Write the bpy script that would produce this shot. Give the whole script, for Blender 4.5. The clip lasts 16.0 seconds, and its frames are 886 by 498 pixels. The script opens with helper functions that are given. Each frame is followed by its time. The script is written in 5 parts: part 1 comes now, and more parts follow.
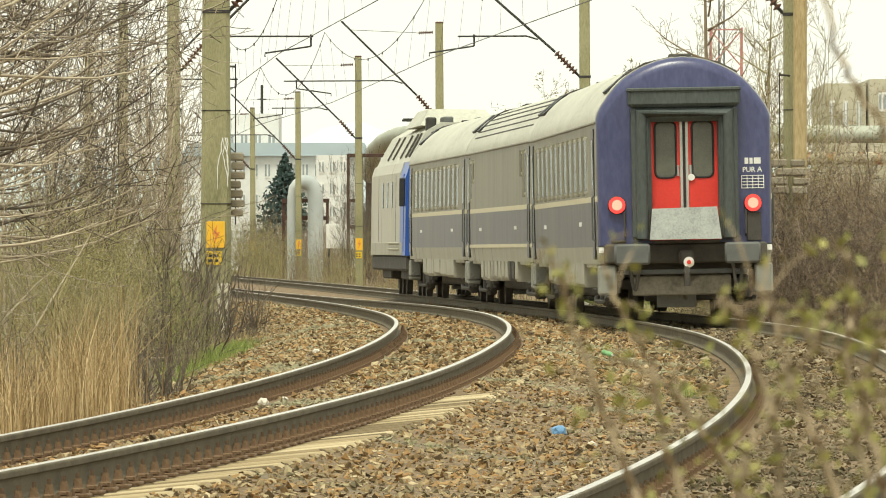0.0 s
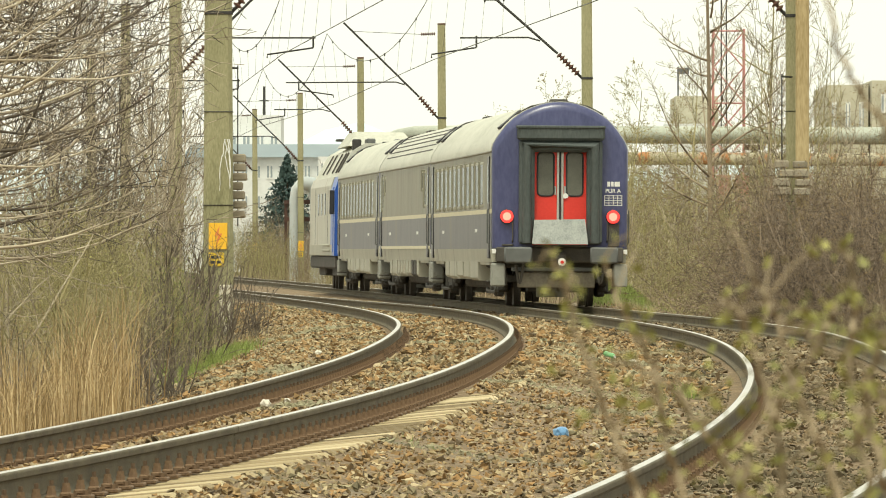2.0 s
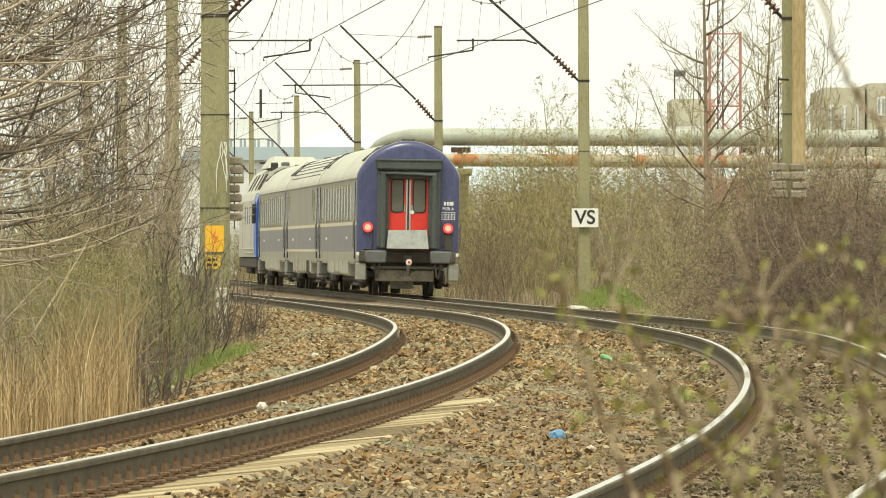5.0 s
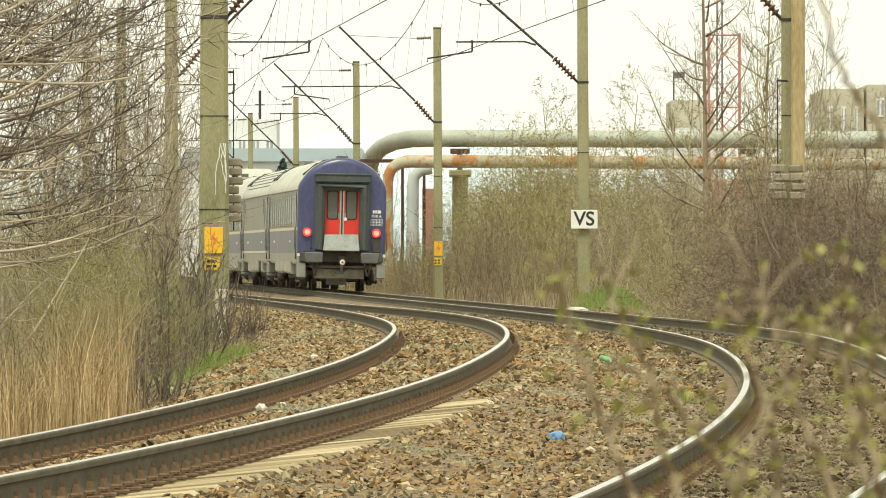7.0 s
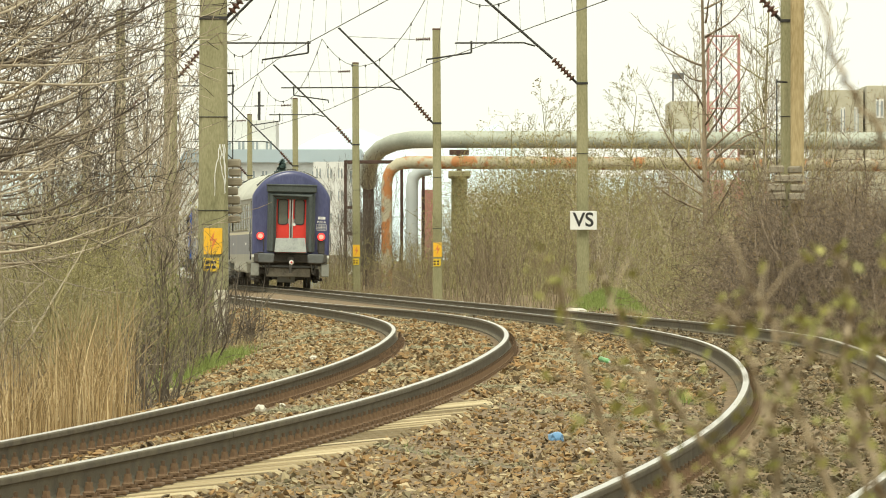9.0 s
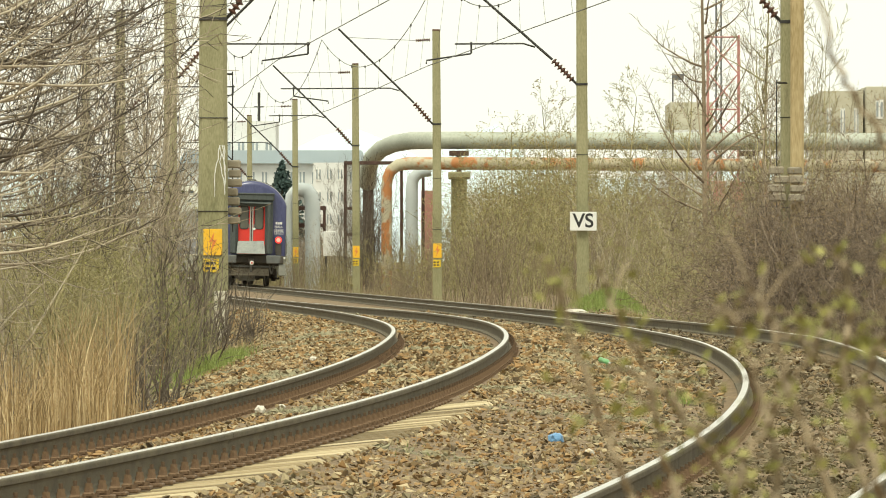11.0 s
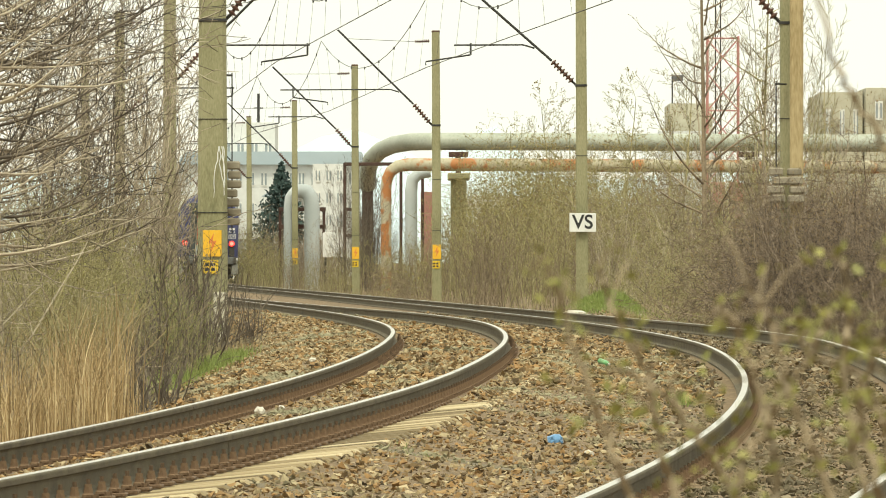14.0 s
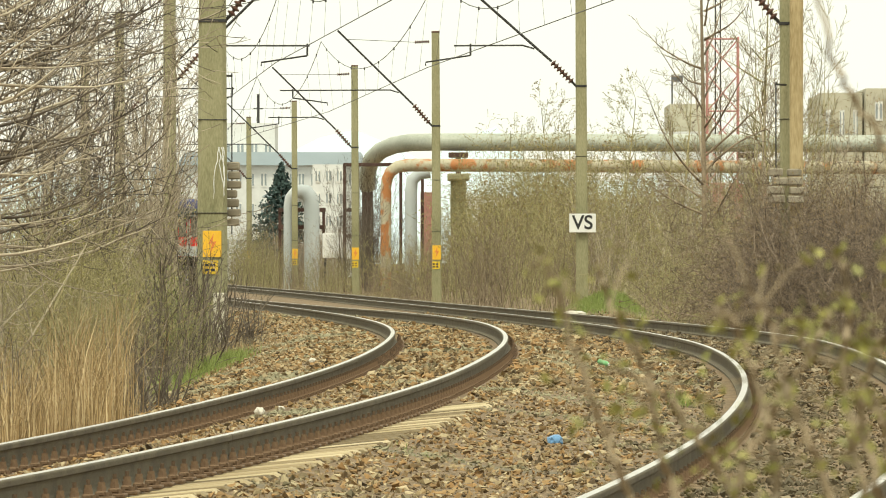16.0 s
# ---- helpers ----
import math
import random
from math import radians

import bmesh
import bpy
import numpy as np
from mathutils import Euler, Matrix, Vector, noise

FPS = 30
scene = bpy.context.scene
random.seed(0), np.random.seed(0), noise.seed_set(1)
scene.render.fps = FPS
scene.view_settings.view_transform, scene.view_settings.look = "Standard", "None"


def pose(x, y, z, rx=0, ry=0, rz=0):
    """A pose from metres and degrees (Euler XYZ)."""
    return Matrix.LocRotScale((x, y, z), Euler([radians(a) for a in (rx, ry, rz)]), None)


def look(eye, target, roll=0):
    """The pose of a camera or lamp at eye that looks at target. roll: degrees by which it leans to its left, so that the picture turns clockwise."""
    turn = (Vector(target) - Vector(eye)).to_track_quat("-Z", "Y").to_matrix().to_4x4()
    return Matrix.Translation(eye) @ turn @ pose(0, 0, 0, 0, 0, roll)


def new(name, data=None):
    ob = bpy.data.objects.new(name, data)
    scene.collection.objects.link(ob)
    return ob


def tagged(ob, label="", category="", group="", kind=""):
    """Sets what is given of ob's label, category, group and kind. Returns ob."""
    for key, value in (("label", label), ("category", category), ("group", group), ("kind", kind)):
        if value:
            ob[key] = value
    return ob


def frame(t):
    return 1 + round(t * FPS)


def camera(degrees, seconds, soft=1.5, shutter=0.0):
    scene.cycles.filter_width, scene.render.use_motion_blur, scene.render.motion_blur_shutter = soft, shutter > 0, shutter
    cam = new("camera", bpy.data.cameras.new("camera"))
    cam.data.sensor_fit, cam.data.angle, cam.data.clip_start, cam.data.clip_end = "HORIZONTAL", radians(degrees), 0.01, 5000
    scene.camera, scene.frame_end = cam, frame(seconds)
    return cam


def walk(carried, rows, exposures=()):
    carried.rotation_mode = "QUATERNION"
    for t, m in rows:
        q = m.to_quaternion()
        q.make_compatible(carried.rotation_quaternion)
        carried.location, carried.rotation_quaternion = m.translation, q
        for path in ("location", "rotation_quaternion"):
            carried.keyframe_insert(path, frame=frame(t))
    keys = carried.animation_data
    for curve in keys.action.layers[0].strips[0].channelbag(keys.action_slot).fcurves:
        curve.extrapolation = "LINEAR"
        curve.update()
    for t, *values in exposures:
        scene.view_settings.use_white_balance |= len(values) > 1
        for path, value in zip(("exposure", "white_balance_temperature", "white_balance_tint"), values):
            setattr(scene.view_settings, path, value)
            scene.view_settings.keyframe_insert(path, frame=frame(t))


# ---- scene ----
LENS = 2 * math.degrees(math.atan(784 / 17000))
EYE = 1.096
cam = camera(LENS, 16.0, soft=1.0)
# small lens opening of a long zoom: near twigs blur
cam.data.dof.use_dof = True
cam.data.dof.focus_distance = 120.0
cam.data.dof.aperture_fstop = cam.data.lens / 5.0

# slow settling of the tripod head: seconds, turn to the left, tilt down (milliradians)
SETTLE = [(0, .382, .97), (.1, .53, 1.18), (.2, .63, 1.29), (.3, .68, 1.35), (.4, .71, 1.32), (.5, .735, 1.29),
          (.75, .75, 1.21), (1, .753, 1.12), (1.5, .724, .91), (2, .618, .82), (2.5, .5, .765), (3, .424, .724), (3.5, .365, .676),
          (4, .324, .618), (6.5, .194, .441), (7, .176, .394), (7.5, .147, .365), (8, .135, .353), (8.5, .118, .306),
          (9, .094, .282), (11.5, .065, .147), (12, .047, .118), (12.5, .035, .118), (13, .03, .106), (14, .018, .06),
          (15, 0, .047), (16, 0, 0)]
TILT = math.degrees(19.4 / 17000)
walk(cam, [(t, pose(0, 0, EYE, 90 + TILT - math.degrees(b / 1000), 0, math.degrees(a / 1000))) for t, a, b in SETTLE],
     exposures=[(0, 0.62, 6950, -1), (16, 0.62, 6950, -1)])

# ---- light: bright overcast sky with a weak, wide sun ----
SUN_AZ, SUN_EL = radians(-168), radians(62)
world = bpy.data.worlds.new("sky")
scene.world = world
world.use_nodes = True
wn, wl = world.node_tree.nodes, world.node_tree.links
sky = wn.new("ShaderNodeTexSky")
sky.sky_type = "NISHITA"
sky.sun_disc = False
sky.sun_elevation, sky.sun_rotation = SUN_EL, SUN_AZ
sky.dust_density, sky.air_density = 4.0, 1.0
veil = wn.new("ShaderNodeMix")
veil.data_type = "RGBA"
veil.inputs[0].default_value = 0.8
veil.inputs[7].default_value = (10.6, 10.4, 9.7, 1)
wl.new(sky.outputs[0], veil.inputs[6])
wl.new(veil.outputs[2], wn["Background"].inputs[0])
wn["Background"].inputs[1].default_value = 0.085
sun_data = bpy.data.lights.new("sun", "SUN")
sun_data.energy, sun_data.angle, sun_data.color = 1.8, radians(14), (1, .95, .86)
sun = new("sun", sun_data)
sun.matrix_world = look((300 * math.sin(SUN_AZ) * math.cos(SUN_EL), 300 * math.cos(SUN_AZ) * math.cos(SUN_EL), 300 * math.sin(SUN_EL)), (0, 0, 0))


# ---- materials ----
def mat(name, cols, scale=4.0, rough=.8, metal=0.0, bump=0.0, fine=60.0, vary="", amount=.35, emit=None, stretch=None, stain=None, coat=0.0):
    """cols: colours of a ramp over a two-scale noise. vary: 'object' or 'island' mixes a random piece-by-piece shift in."""
    m = bpy.data.materials.new(name)
    m.use_nodes = True
    n, l = m.node_tree.nodes, m.node_tree.links
    b = n["Principled BSDF"]
    tc = n.new("ShaderNodeTexCoord")
    vec = tc.outputs["Object"]
    if stretch:
        mp = n.new("ShaderNodeMapping")
        mp.inputs["Scale"].default_value = stretch
        l.new(vec, mp.inputs[0])
        vec = mp.outputs[0]
    big, small = n.new("ShaderNodeTexNoise"), n.new("ShaderNodeTexNoise")
    for tex, sc, det in ((big, scale, 5), (small, fine, 3)):
        tex.inputs["Scale"].default_value = sc
        tex.inputs["Detail"].default_value = det
        l.new(vec, tex.inputs["Vector"])
    mix = n.new("ShaderNodeMath")
    mix.operation = "MULTIPLY_ADD"
    mix.inputs[1].default_value = .45
    l.new(small.outputs[0], mix.inputs[0])
    half = n.new("ShaderNodeMath")
    half.operation = "MULTIPLY"
    half.inputs[1].default_value = .55
    l.new(big.outputs[0], half.inputs[0])
    l.new(half.outputs[0], mix.inputs[2])
    value = mix.outputs[0]
    if vary:
        info = n.new("ShaderNodeObjectInfo" if vary == "object" else "ShaderNodeNewGeometry")
        rnd = info.outputs["Random" if vary == "object" else "Random Per Island"]
        vm = n.new("ShaderNodeMix")
        vm.inputs[0].default_value = amount
        l.new(value, vm.inputs[2])
        l.new(rnd, vm.inputs[3])
        value = vm.outputs[0]
    ramp = n.new("ShaderNodeValToRGB")
    e = ramp.color_ramp.elements
    lo, hi = (.3, .7) if not vary else (.3 - .25 * amount, .7 + .25 * amount)
    e[0].position, e[1].position = lo, hi
    e[0].color, e[1].color = (*cols[0], 1), (*cols[-1], 1)
    for i, c in enumerate(cols[1:-1]):
        e.new(lo + (hi - lo) * (i + 1) / (len(cols) - 1)).color = (*c, 1)
    l.new(value, ramp.inputs[0])
    colour = ramp.outputs[0]
    if stain:
        sc, edge, sc_col = stain
        st = n.new("ShaderNodeTexNoise")
        st.inputs["Scale"].default_value, st.inputs["Detail"].default_value = sc, 6
        l.new(vec, st.inputs["Vector"])
        sr = n.new("ShaderNodeValToRGB")
        sr.color_ramp.elements[0].position, sr.color_ramp.elements[1].position = edge, edge + .08
        l.new(st.outputs[0], sr.inputs[0])
        sm = n.new("ShaderNodeMix")
        sm.data_type = "RGBA"
        l.new(sr.outputs[0], sm.inputs[0])
        l.new(colour, sm.inputs[6])
        sm.inputs[7].default_value = (*sc_col, 1)
        colour = sm.outputs[2]
    l.new(colour, b.inputs["Base Color"])
    b.inputs["Roughness"].default_value = rough
    b.inputs["Metallic"].default_value = metal
    if coat:
        b.inputs["Coat Weight"].default_value = coat
    if bump:
        bp = n.new("ShaderNodeBump")
        bp.inputs["Strength"].default_value, bp.inputs["Distance"].default_value = bump, .02
        l.new(small.outputs[0], bp.inputs["Height"])
        l.new(bp.outputs[0], b.inputs["Normal"])
    if emit:
        b.inputs["Emission Color"].default_value = (*emit[:3], 1)
        b.inputs["Emission Strength"].default_value = emit[3]
    return m


CONCRETE = mat("pole concrete", [(.17, .165, .085), (.28, .265, .15), (.37, .345, .215)], 1.6, .9, bump=.3, fine=40, stretch=(1, 1, .3), stain=(.9, .62, (.2, .18, .1)))
BLOCKS = mat("weight concrete", [(.16, .14, .1), (.3, .26, .19), (.38, .34, .26)], 5, .9, bump=.4, vary="object")
SLEEPER = mat("weathered timber sleeper", [(.11, .08, .04), (.25, .19, .1), (.4, .32, .185), (.53, .44, .275)], 1.2, .9, bump=.4, vary="object", amount=.8, fine=9, stretch=(.5, 8, 8))
SLEEPER_SIDE = mat("darker sleeper side", [(.1, .07, .04), (.19, .135, .075)], 3, .9, vary="object")
RAIL_SIDE = mat("rail rust", [(.052, .042, .024), (.108, .088, .051), (.165, .135, .082)], 2.5, .85, .05, .2, 80)
RAIL_TOP = mat("polished rail steel", [(.45, .42, .36), (.6, .56, .49), (.7, .66, .58)], 3, .3, .85, fine=30)
IRON = mat("rusty fastening", [(.07, .045, .026), (.15, .095, .055), (.22, .14, .08)], 30, .85, .2, .3, vary="island")
STEEL = mat("dark steel", [(.03, .03, .03), (.07, .066, .06)], 8, .6, .5, .1)
WIRE = mat("weathered wire", [(.05, .05, .05), (.1, .095, .09)], 8, .6, .4)
INSUL = mat("brown insulator", [(.06, .03, .02), (.13, .06, .04)], 10, .4)
OCHREPOST = mat("stained ochre concrete", [(.27, .2, .09), (.43, .335, .18), (.53, .43, .26)], 1.2, .9, bump=.3, fine=30, stretch=(1, 1, .2))
FOOTING = mat("worn whitewash", [(.34, .32, .24), (.48, .45, .36), (.58, .55, .46)], 4, .9, bump=.3, stain=(3, .58, (.24, .22, .15)))
YELLOW = mat("yellow sign paint", [(.62, .42, .02), (.75, .52, .04)], 12, .6, stain=(6, .66, (.5, .3, .06)))
EMBLEM = mat("faded red emblem", [(.6, .17, .04), (.72, .26, .07)], 12, .6)
ORANGE = mat("orange sign paint", [(.72, .4, .025), (.82, .48, .04)], 12, .6, stain=(6, .64, (.6, .42, .12)))
BLACK = mat("black paint", [(.015, .015, .015), (.03, .03, .03)], 10, .6)
WHITE = mat("white paint", [(.66, .66, .62), (.8, .8, .77)], 4, .6, stain=(3, .68, (.5, .46, .38)))


# ---- mesh building ----
class Shape:
    """Gathers vertices and faces of one part."""

    def __init__(self):
        self.v, self.f, self.m = [], [], []

    def add(self, verts, faces, slot=0):
        k = len(self.v)
        self.v += [tuple(p) for p in verts]
        self.f += [tuple(i + k for i in q) for q in faces]
        self.m += [slot] * len(faces)
        return self

    def box(self, a, b, c=0.0, slot=0):
        """A box from corner a to corner b with its edges chamfered by c."""
        (x0, y0, z0), (x1, y1, z1) = a, b
        if c <= 0:
            v = [(x, y, z) for z in (z0, z1) for y in (y0, y1) for x in (x0, x1)]
            return self.add(v, [(0, 2, 3, 1), (4, 5, 7, 6), (0, 1, 5, 4), (2, 6, 7, 3), (0, 4, 6, 2), (1, 3, 7, 5)], slot)
        c = min(c, .45 * min(x1 - x0, y1 - y0, z1 - z0))
        v, idx = [], {}
        for sx, x in ((0, x0), (1, x1)):
            for sy, y in ((0, y0), (1, y1)):
                for sz, z in ((0, z0), (1, z1)):
                    dx, dy, dz = (c if not sx else -c), (c if not sy else -c), (c if not sz else -c)
                    for ax, p in enumerate(((x, y + dy, z + dz), (x + dx, y, z + dz), (x + dx, y + dy, z))):
                        idx[sx, sy, sz, ax] = len(v)
                        v.append(p)
        f = []
        for s in (0, 1):
            f.append([idx[s, 0, 0, 0], idx[s, 0, 1, 0], idx[s, 1, 1, 0], idx[s, 1, 0, 0]][::1 if not s else -1])
            f.append([idx[0, s, 0, 1], idx[1, s, 0, 1], idx[1, s, 1, 1], idx[0, s, 1, 1]][::1 if not s else -1])
            f.append([idx[0, 0, s, 2], idx[0, 1, s, 2], idx[1, 1, s, 2], idx[1, 0, s, 2]][::1 if not s else -1])
        for p in (0, 1):
            for q in (0, 1):
                f.append([idx[p, q, 0, 0], idx[p, q, 1, 0], idx[p, q, 1, 1], idx[p, q, 0, 1]][::1 if p != q else -1])
                f.append([idx[p, 0, q, 0], idx[p, 1, q, 0], idx[p, 1, q, 2], idx[p, 0, q, 2]][::1 if p == q else -1])
                f.append([idx[0, p, q, 1], idx[1, p, q, 1], idx[1, p, q, 2], idx[0, p, q, 2]][::1 if p != q else -1])
                for r in (0, 1):
                    f.append([idx[p, q, r, 0], idx[p, q, r, 1], idx[p, q, r, 2]][::1 if (p + q + r) % 2 == 0 else -1])
        return self.add(v, f, slot)

    def tube(self, pts, r, seg=8, caps=True, slot=0):
        """A tube along points; r one radius or one for each point."""
        pts = [Vector(p) for p in pts]
        rs = r if isinstance(r, (list, tuple)) else [r] * len(pts)
        v, f = [], []
        side = None
        for i, p in enumerate(pts):
            d = (pts[min(i + 1, len(pts) - 1)] - pts[max(i - 1, 0)]).normalized()
            if side is None:
                side = d.orthogonal().normalized()
            side = (side - d * side.dot(d)).normalized()
            up = d.cross(side)
            for k in range(seg):
                a = 2 * math.pi * k / seg
                v.append(p + (side * math.cos(a) + up * math.sin(a)) * rs[i])
        for i in range(len(pts) - 1):
            for k in range(seg):
                f.append((i * seg + k, i * seg + (k + 1) % seg, (i + 1) * seg + (k + 1) % seg, (i + 1) * seg + k))
        if caps:
            f += [tuple(range(seg))[::-1], tuple((len(pts) - 1) * seg + k for k in range(seg))]
        return self.add(v, f, slot)

    def sweep(self, outline, y0, y1, slot=0, hole=False):
        """A closed outline of (x, z) drawn from y0 to y1 with end faces."""
        n = len(outline)
        v = [(x, y0, z) for x, z in outline] + [(x, y1, z) for x, z in outline]
        f = [(i, (i + 1) % n, n + (i + 1) % n, n + i) for i in range(n)]
        f += [tuple(range(n))[::-1], tuple(range(n, 2 * n))]
        return self.add(v, f, slot)


def part(name, shape, material, parent=None, label="", smooth=False):
    me = bpy.data.meshes.new(name)
    me.from_pydata(shape.v, [], shape.f)
    for m in material if isinstance(material, (list, tuple)) else [material]:
        me.materials.append(m)
    if any(shape.m):
        me.polygons.foreach_set("material_index", shape.m)
    b = bmesh.new()
    b.from_mesh(me)
    bmesh.ops.recalc_face_normals(b, faces=b.faces)
    b.to_mesh(me)
    b.free()
    if smooth:
        me.polygons.foreach_set("use_smooth", [True] * len(me.polygons))
        me.set_sharp_from_angle(angle=radians(40))
    ob = new(name, me)
    if parent is not None:
        ob.parent = parent
    return tagged(ob, label)


def share(name, mesh, m, parent=None):
    ob = new(name, mesh)
    ob.matrix_basis = m
    if parent is not None:
        ob.parent = parent
    return ob


def thing(name, label, category, group="", kind="", at=None):
    ob = new(name)
    ob.empty_display_size = .3
    if at is not None:
        ob.matrix_basis = at
    return tagged(ob, label, category, group, kind)


def lettering(text, size, material, parent, m, label=""):
    cu = bpy.data.curves.new("lettering", "FONT")
    cu.body, cu.size, cu.extrude, cu.offset = text, size, .004, size * .018
    cu.align_x, cu.align_y = "CENTER", "CENTER"
    tmp = new("lettering", cu)
    me = bpy.data.meshes.new_from_object(tmp.evaluated_get(bpy.context.evaluated_depsgraph_get()))
    bpy.data.objects.remove(tmp)
    me.materials.clear()
    me.materials.append(material)
    ob = share("lettering", me, m, parent)
    return tagged(ob, label)


# ---- the line: plan of the left track, bent to the left, then straight ----
GAP = 4.101
KNOT_Y = [0, 60, 100, 140, 180, 220, 260, 300, 350, 420, 700]
KNOT_K = [-2.129, -1.322, -.703, -.911, -.529, -.108, .025, -.028, -.012, .066, 0]
LINE_Y = np.arange(-80, 1201, 2.0)
_k = np.interp(LINE_Y, KNOT_Y, KNOT_K) / 1000
_s = np.concatenate([[0], np.cumsum((_k[1:] + _k[:-1]))])
_s += .0222 - np.interp(100, LINE_Y, _s)
_x = np.concatenate([[0], np.cumsum((_s[1:] + _s[:-1]))])
_x += -.2644 - np.interp(100, LINE_Y, _x)
RAIL_Y = [45, 60, 80, 100, 125, 150, 180, 220, 270, 330]
RAIL_Z = [[-.042, -.028, .007, .035, .089, .078, .053, .029, .007, -.013],
          [.039, .059, .081, .119, .125, .12, .071, -.01, -.077, -.129],
          [-.125, -.086, -.037, -.025, -.014, -.039, -.043, -.037, -.024, -.005],
          [-.043, -.029, .001, .035, .057, .008, -.035, -.053, -.048, -.033]]


def look_up(table, y, step):
    """Straight-line reading of a table that starts at row -80."""
    q = min(max((y + 80) / step, 0), len(table) - 1.001)
    k = int(q)
    return table[k] + (table[k + 1] - table[k]) * (q - k)


X_TABLE, S_TABLE = _x.tolist(), _s.tolist()


def line_x(y):
    return look_up(X_TABLE, y, 2)


def line_s(y):
    return look_up(S_TABLE, y, 2)


def on_line(y, off):
    """The place beside the left track's centre, off metres to the right, at the row y."""
    s = line_s(y)
    n = 1 / math.sqrt(1 + s * s)
    return line_x(y) + off * n, y - off * s * n


_rows = np.arange(-80, 1201, 1.0)
Z_TABLE = [np.mean([np.interp(_rows + d, RAIL_Y, z) for d in (-4, 0, 4)], axis=0).tolist() for z in RAIL_Z]


def rail_z(i, y):
    return look_up(Z_TABLE[i], y, 1)


def bed_z(off, y):
    """Mean rail level beside the left track's centre."""
    l = .5 * (rail_z(0, y) + rail_z(1, y))
    r = .5 * (rail_z(2, y) + rail_z(3, y))
    cl, cr = (rail_z(1, y) - rail_z(0, y)) / 1.5, (rail_z(3, y) - rail_z(2, y)) / 1.5
    if off < 1.2:
        return l + cl * max(off, -1.4)
    if off > GAP - 1.2:
        return r + cr * min(off - GAP, 1.4)
    f = (off - 1.2) / (GAP - 2.4)
    return (l + cl * 1.2) * (1 - f) + (r - cr * 1.2) * f


def shoulder(off, y=100.0):
    """How far the ballast lies under the rail heads across the line."""
    if .86 < off < 1.28 and y < 80:
        return .27
    for a in (off, off - GAP):
        if abs(a) < 1.0:
            return .178
    if 1.0 <= off <= GAP - 1.0:
        m = abs(off - GAP / 2) / (GAP / 2 - 1)
        return .225 - .045 * m
    out = max(-off, off - GAP) - 1.0
    return min(.18 + .06 * min(out, .8) + max(0, out - .8) * .22, .62)


def ground_z(x, y):
    """Height of the ground at a place."""
    off = x - line_x(y)
    z = bed_z(off, y) - shoulder(off, y)
    far = max(0, max(-off - 3, off - GAP - 3))
    z += min(1, far / 6) * .14 * noise.noise((x * .25, y * .05, 0))
    z += .8 * math.exp(-((x - 4.0) / 1.0) ** 2 - ((y - 228) / 14) ** 2)
    if off > 6.5 and y > 120:
        z += min(.5, .07 * (off - 6.5))
    return z
# ---- ground ----
SOIL = mat("ballast and soil", [(.06, .042, .022), (.17, .115, .06), (.33, .235, .13)], 6, .95, bump=1.0, fine=22, stain=(.4, .6, (.15, .125, .08)))


def build_ground():
    ys = [-300, -80, -40, 0, 20] + [30 + 1.5 * i for i in range(80)] + [150 + 5 * i for i in range(60)] + [450, 480, 520, 570, 640, 720, 850, 1000, 1400, 2200, 4500]
    offs = [-3000, -900, -300, -120, -60, -35, -20, -14, -10, -8, -6.5, -5.3, -4.4, -3.8, -3.2, -2.7, -2.2, -1.8, -1.4, -1, -.6, 0, .6, .85, .87, 1.0, 1.27, 1.34, 1.5, 1.7,
            2.05, 2.4, 2.8, 3.1, 3.5, 4.1, 4.7, 5.1, 5.5, 5.9, 6.3, 6.8, 7.4, 8, 8.8, 10, 12, 15, 20, 35, 60, 120, 300, 900, 3000]
    sh = Shape()
    v = [(line_x(y) + o, y, ground_z(line_x(y) + o, y)) for y in ys for o in offs]
    n = len(offs)
    f = [(j * n + i, j * n + i + 1, (j + 1) * n + i + 1, (j + 1) * n + i) for j in range(len(ys) - 1) for i in range(n - 1)]
    sh.add(v, f)
    g = part("ground", sh, SOIL, smooth=True)
    tagged(g, "brown stony ground with ballast and dry soil", "ground", kind="structure")


build_ground()

# ---- rails: half of a flat-bottomed section, head on top ----
HALF = [(.0, .0), (.026, -.001), (.034, -.006), (.036, -.013), (.0355, -.036), (.012, -.048), (.0085, -.06), (.0085, -.125), (.016, -.142), (.072, -.158), (.074, -.17), (0, -.17)]
SECTION = HALF + [(-x, z) for x, z in HALF[-2:0:-1]]
TOP_FACES = {0, len(SECTION) - 1}
JOINTS = [[46, 72.8, 100, 127, 154, 181, 208], [57.5, 86, 113, 140, 167, 194], [48, 75, 102, 129, 156, 183], [50, 77, 104, 131, 158, 185]]


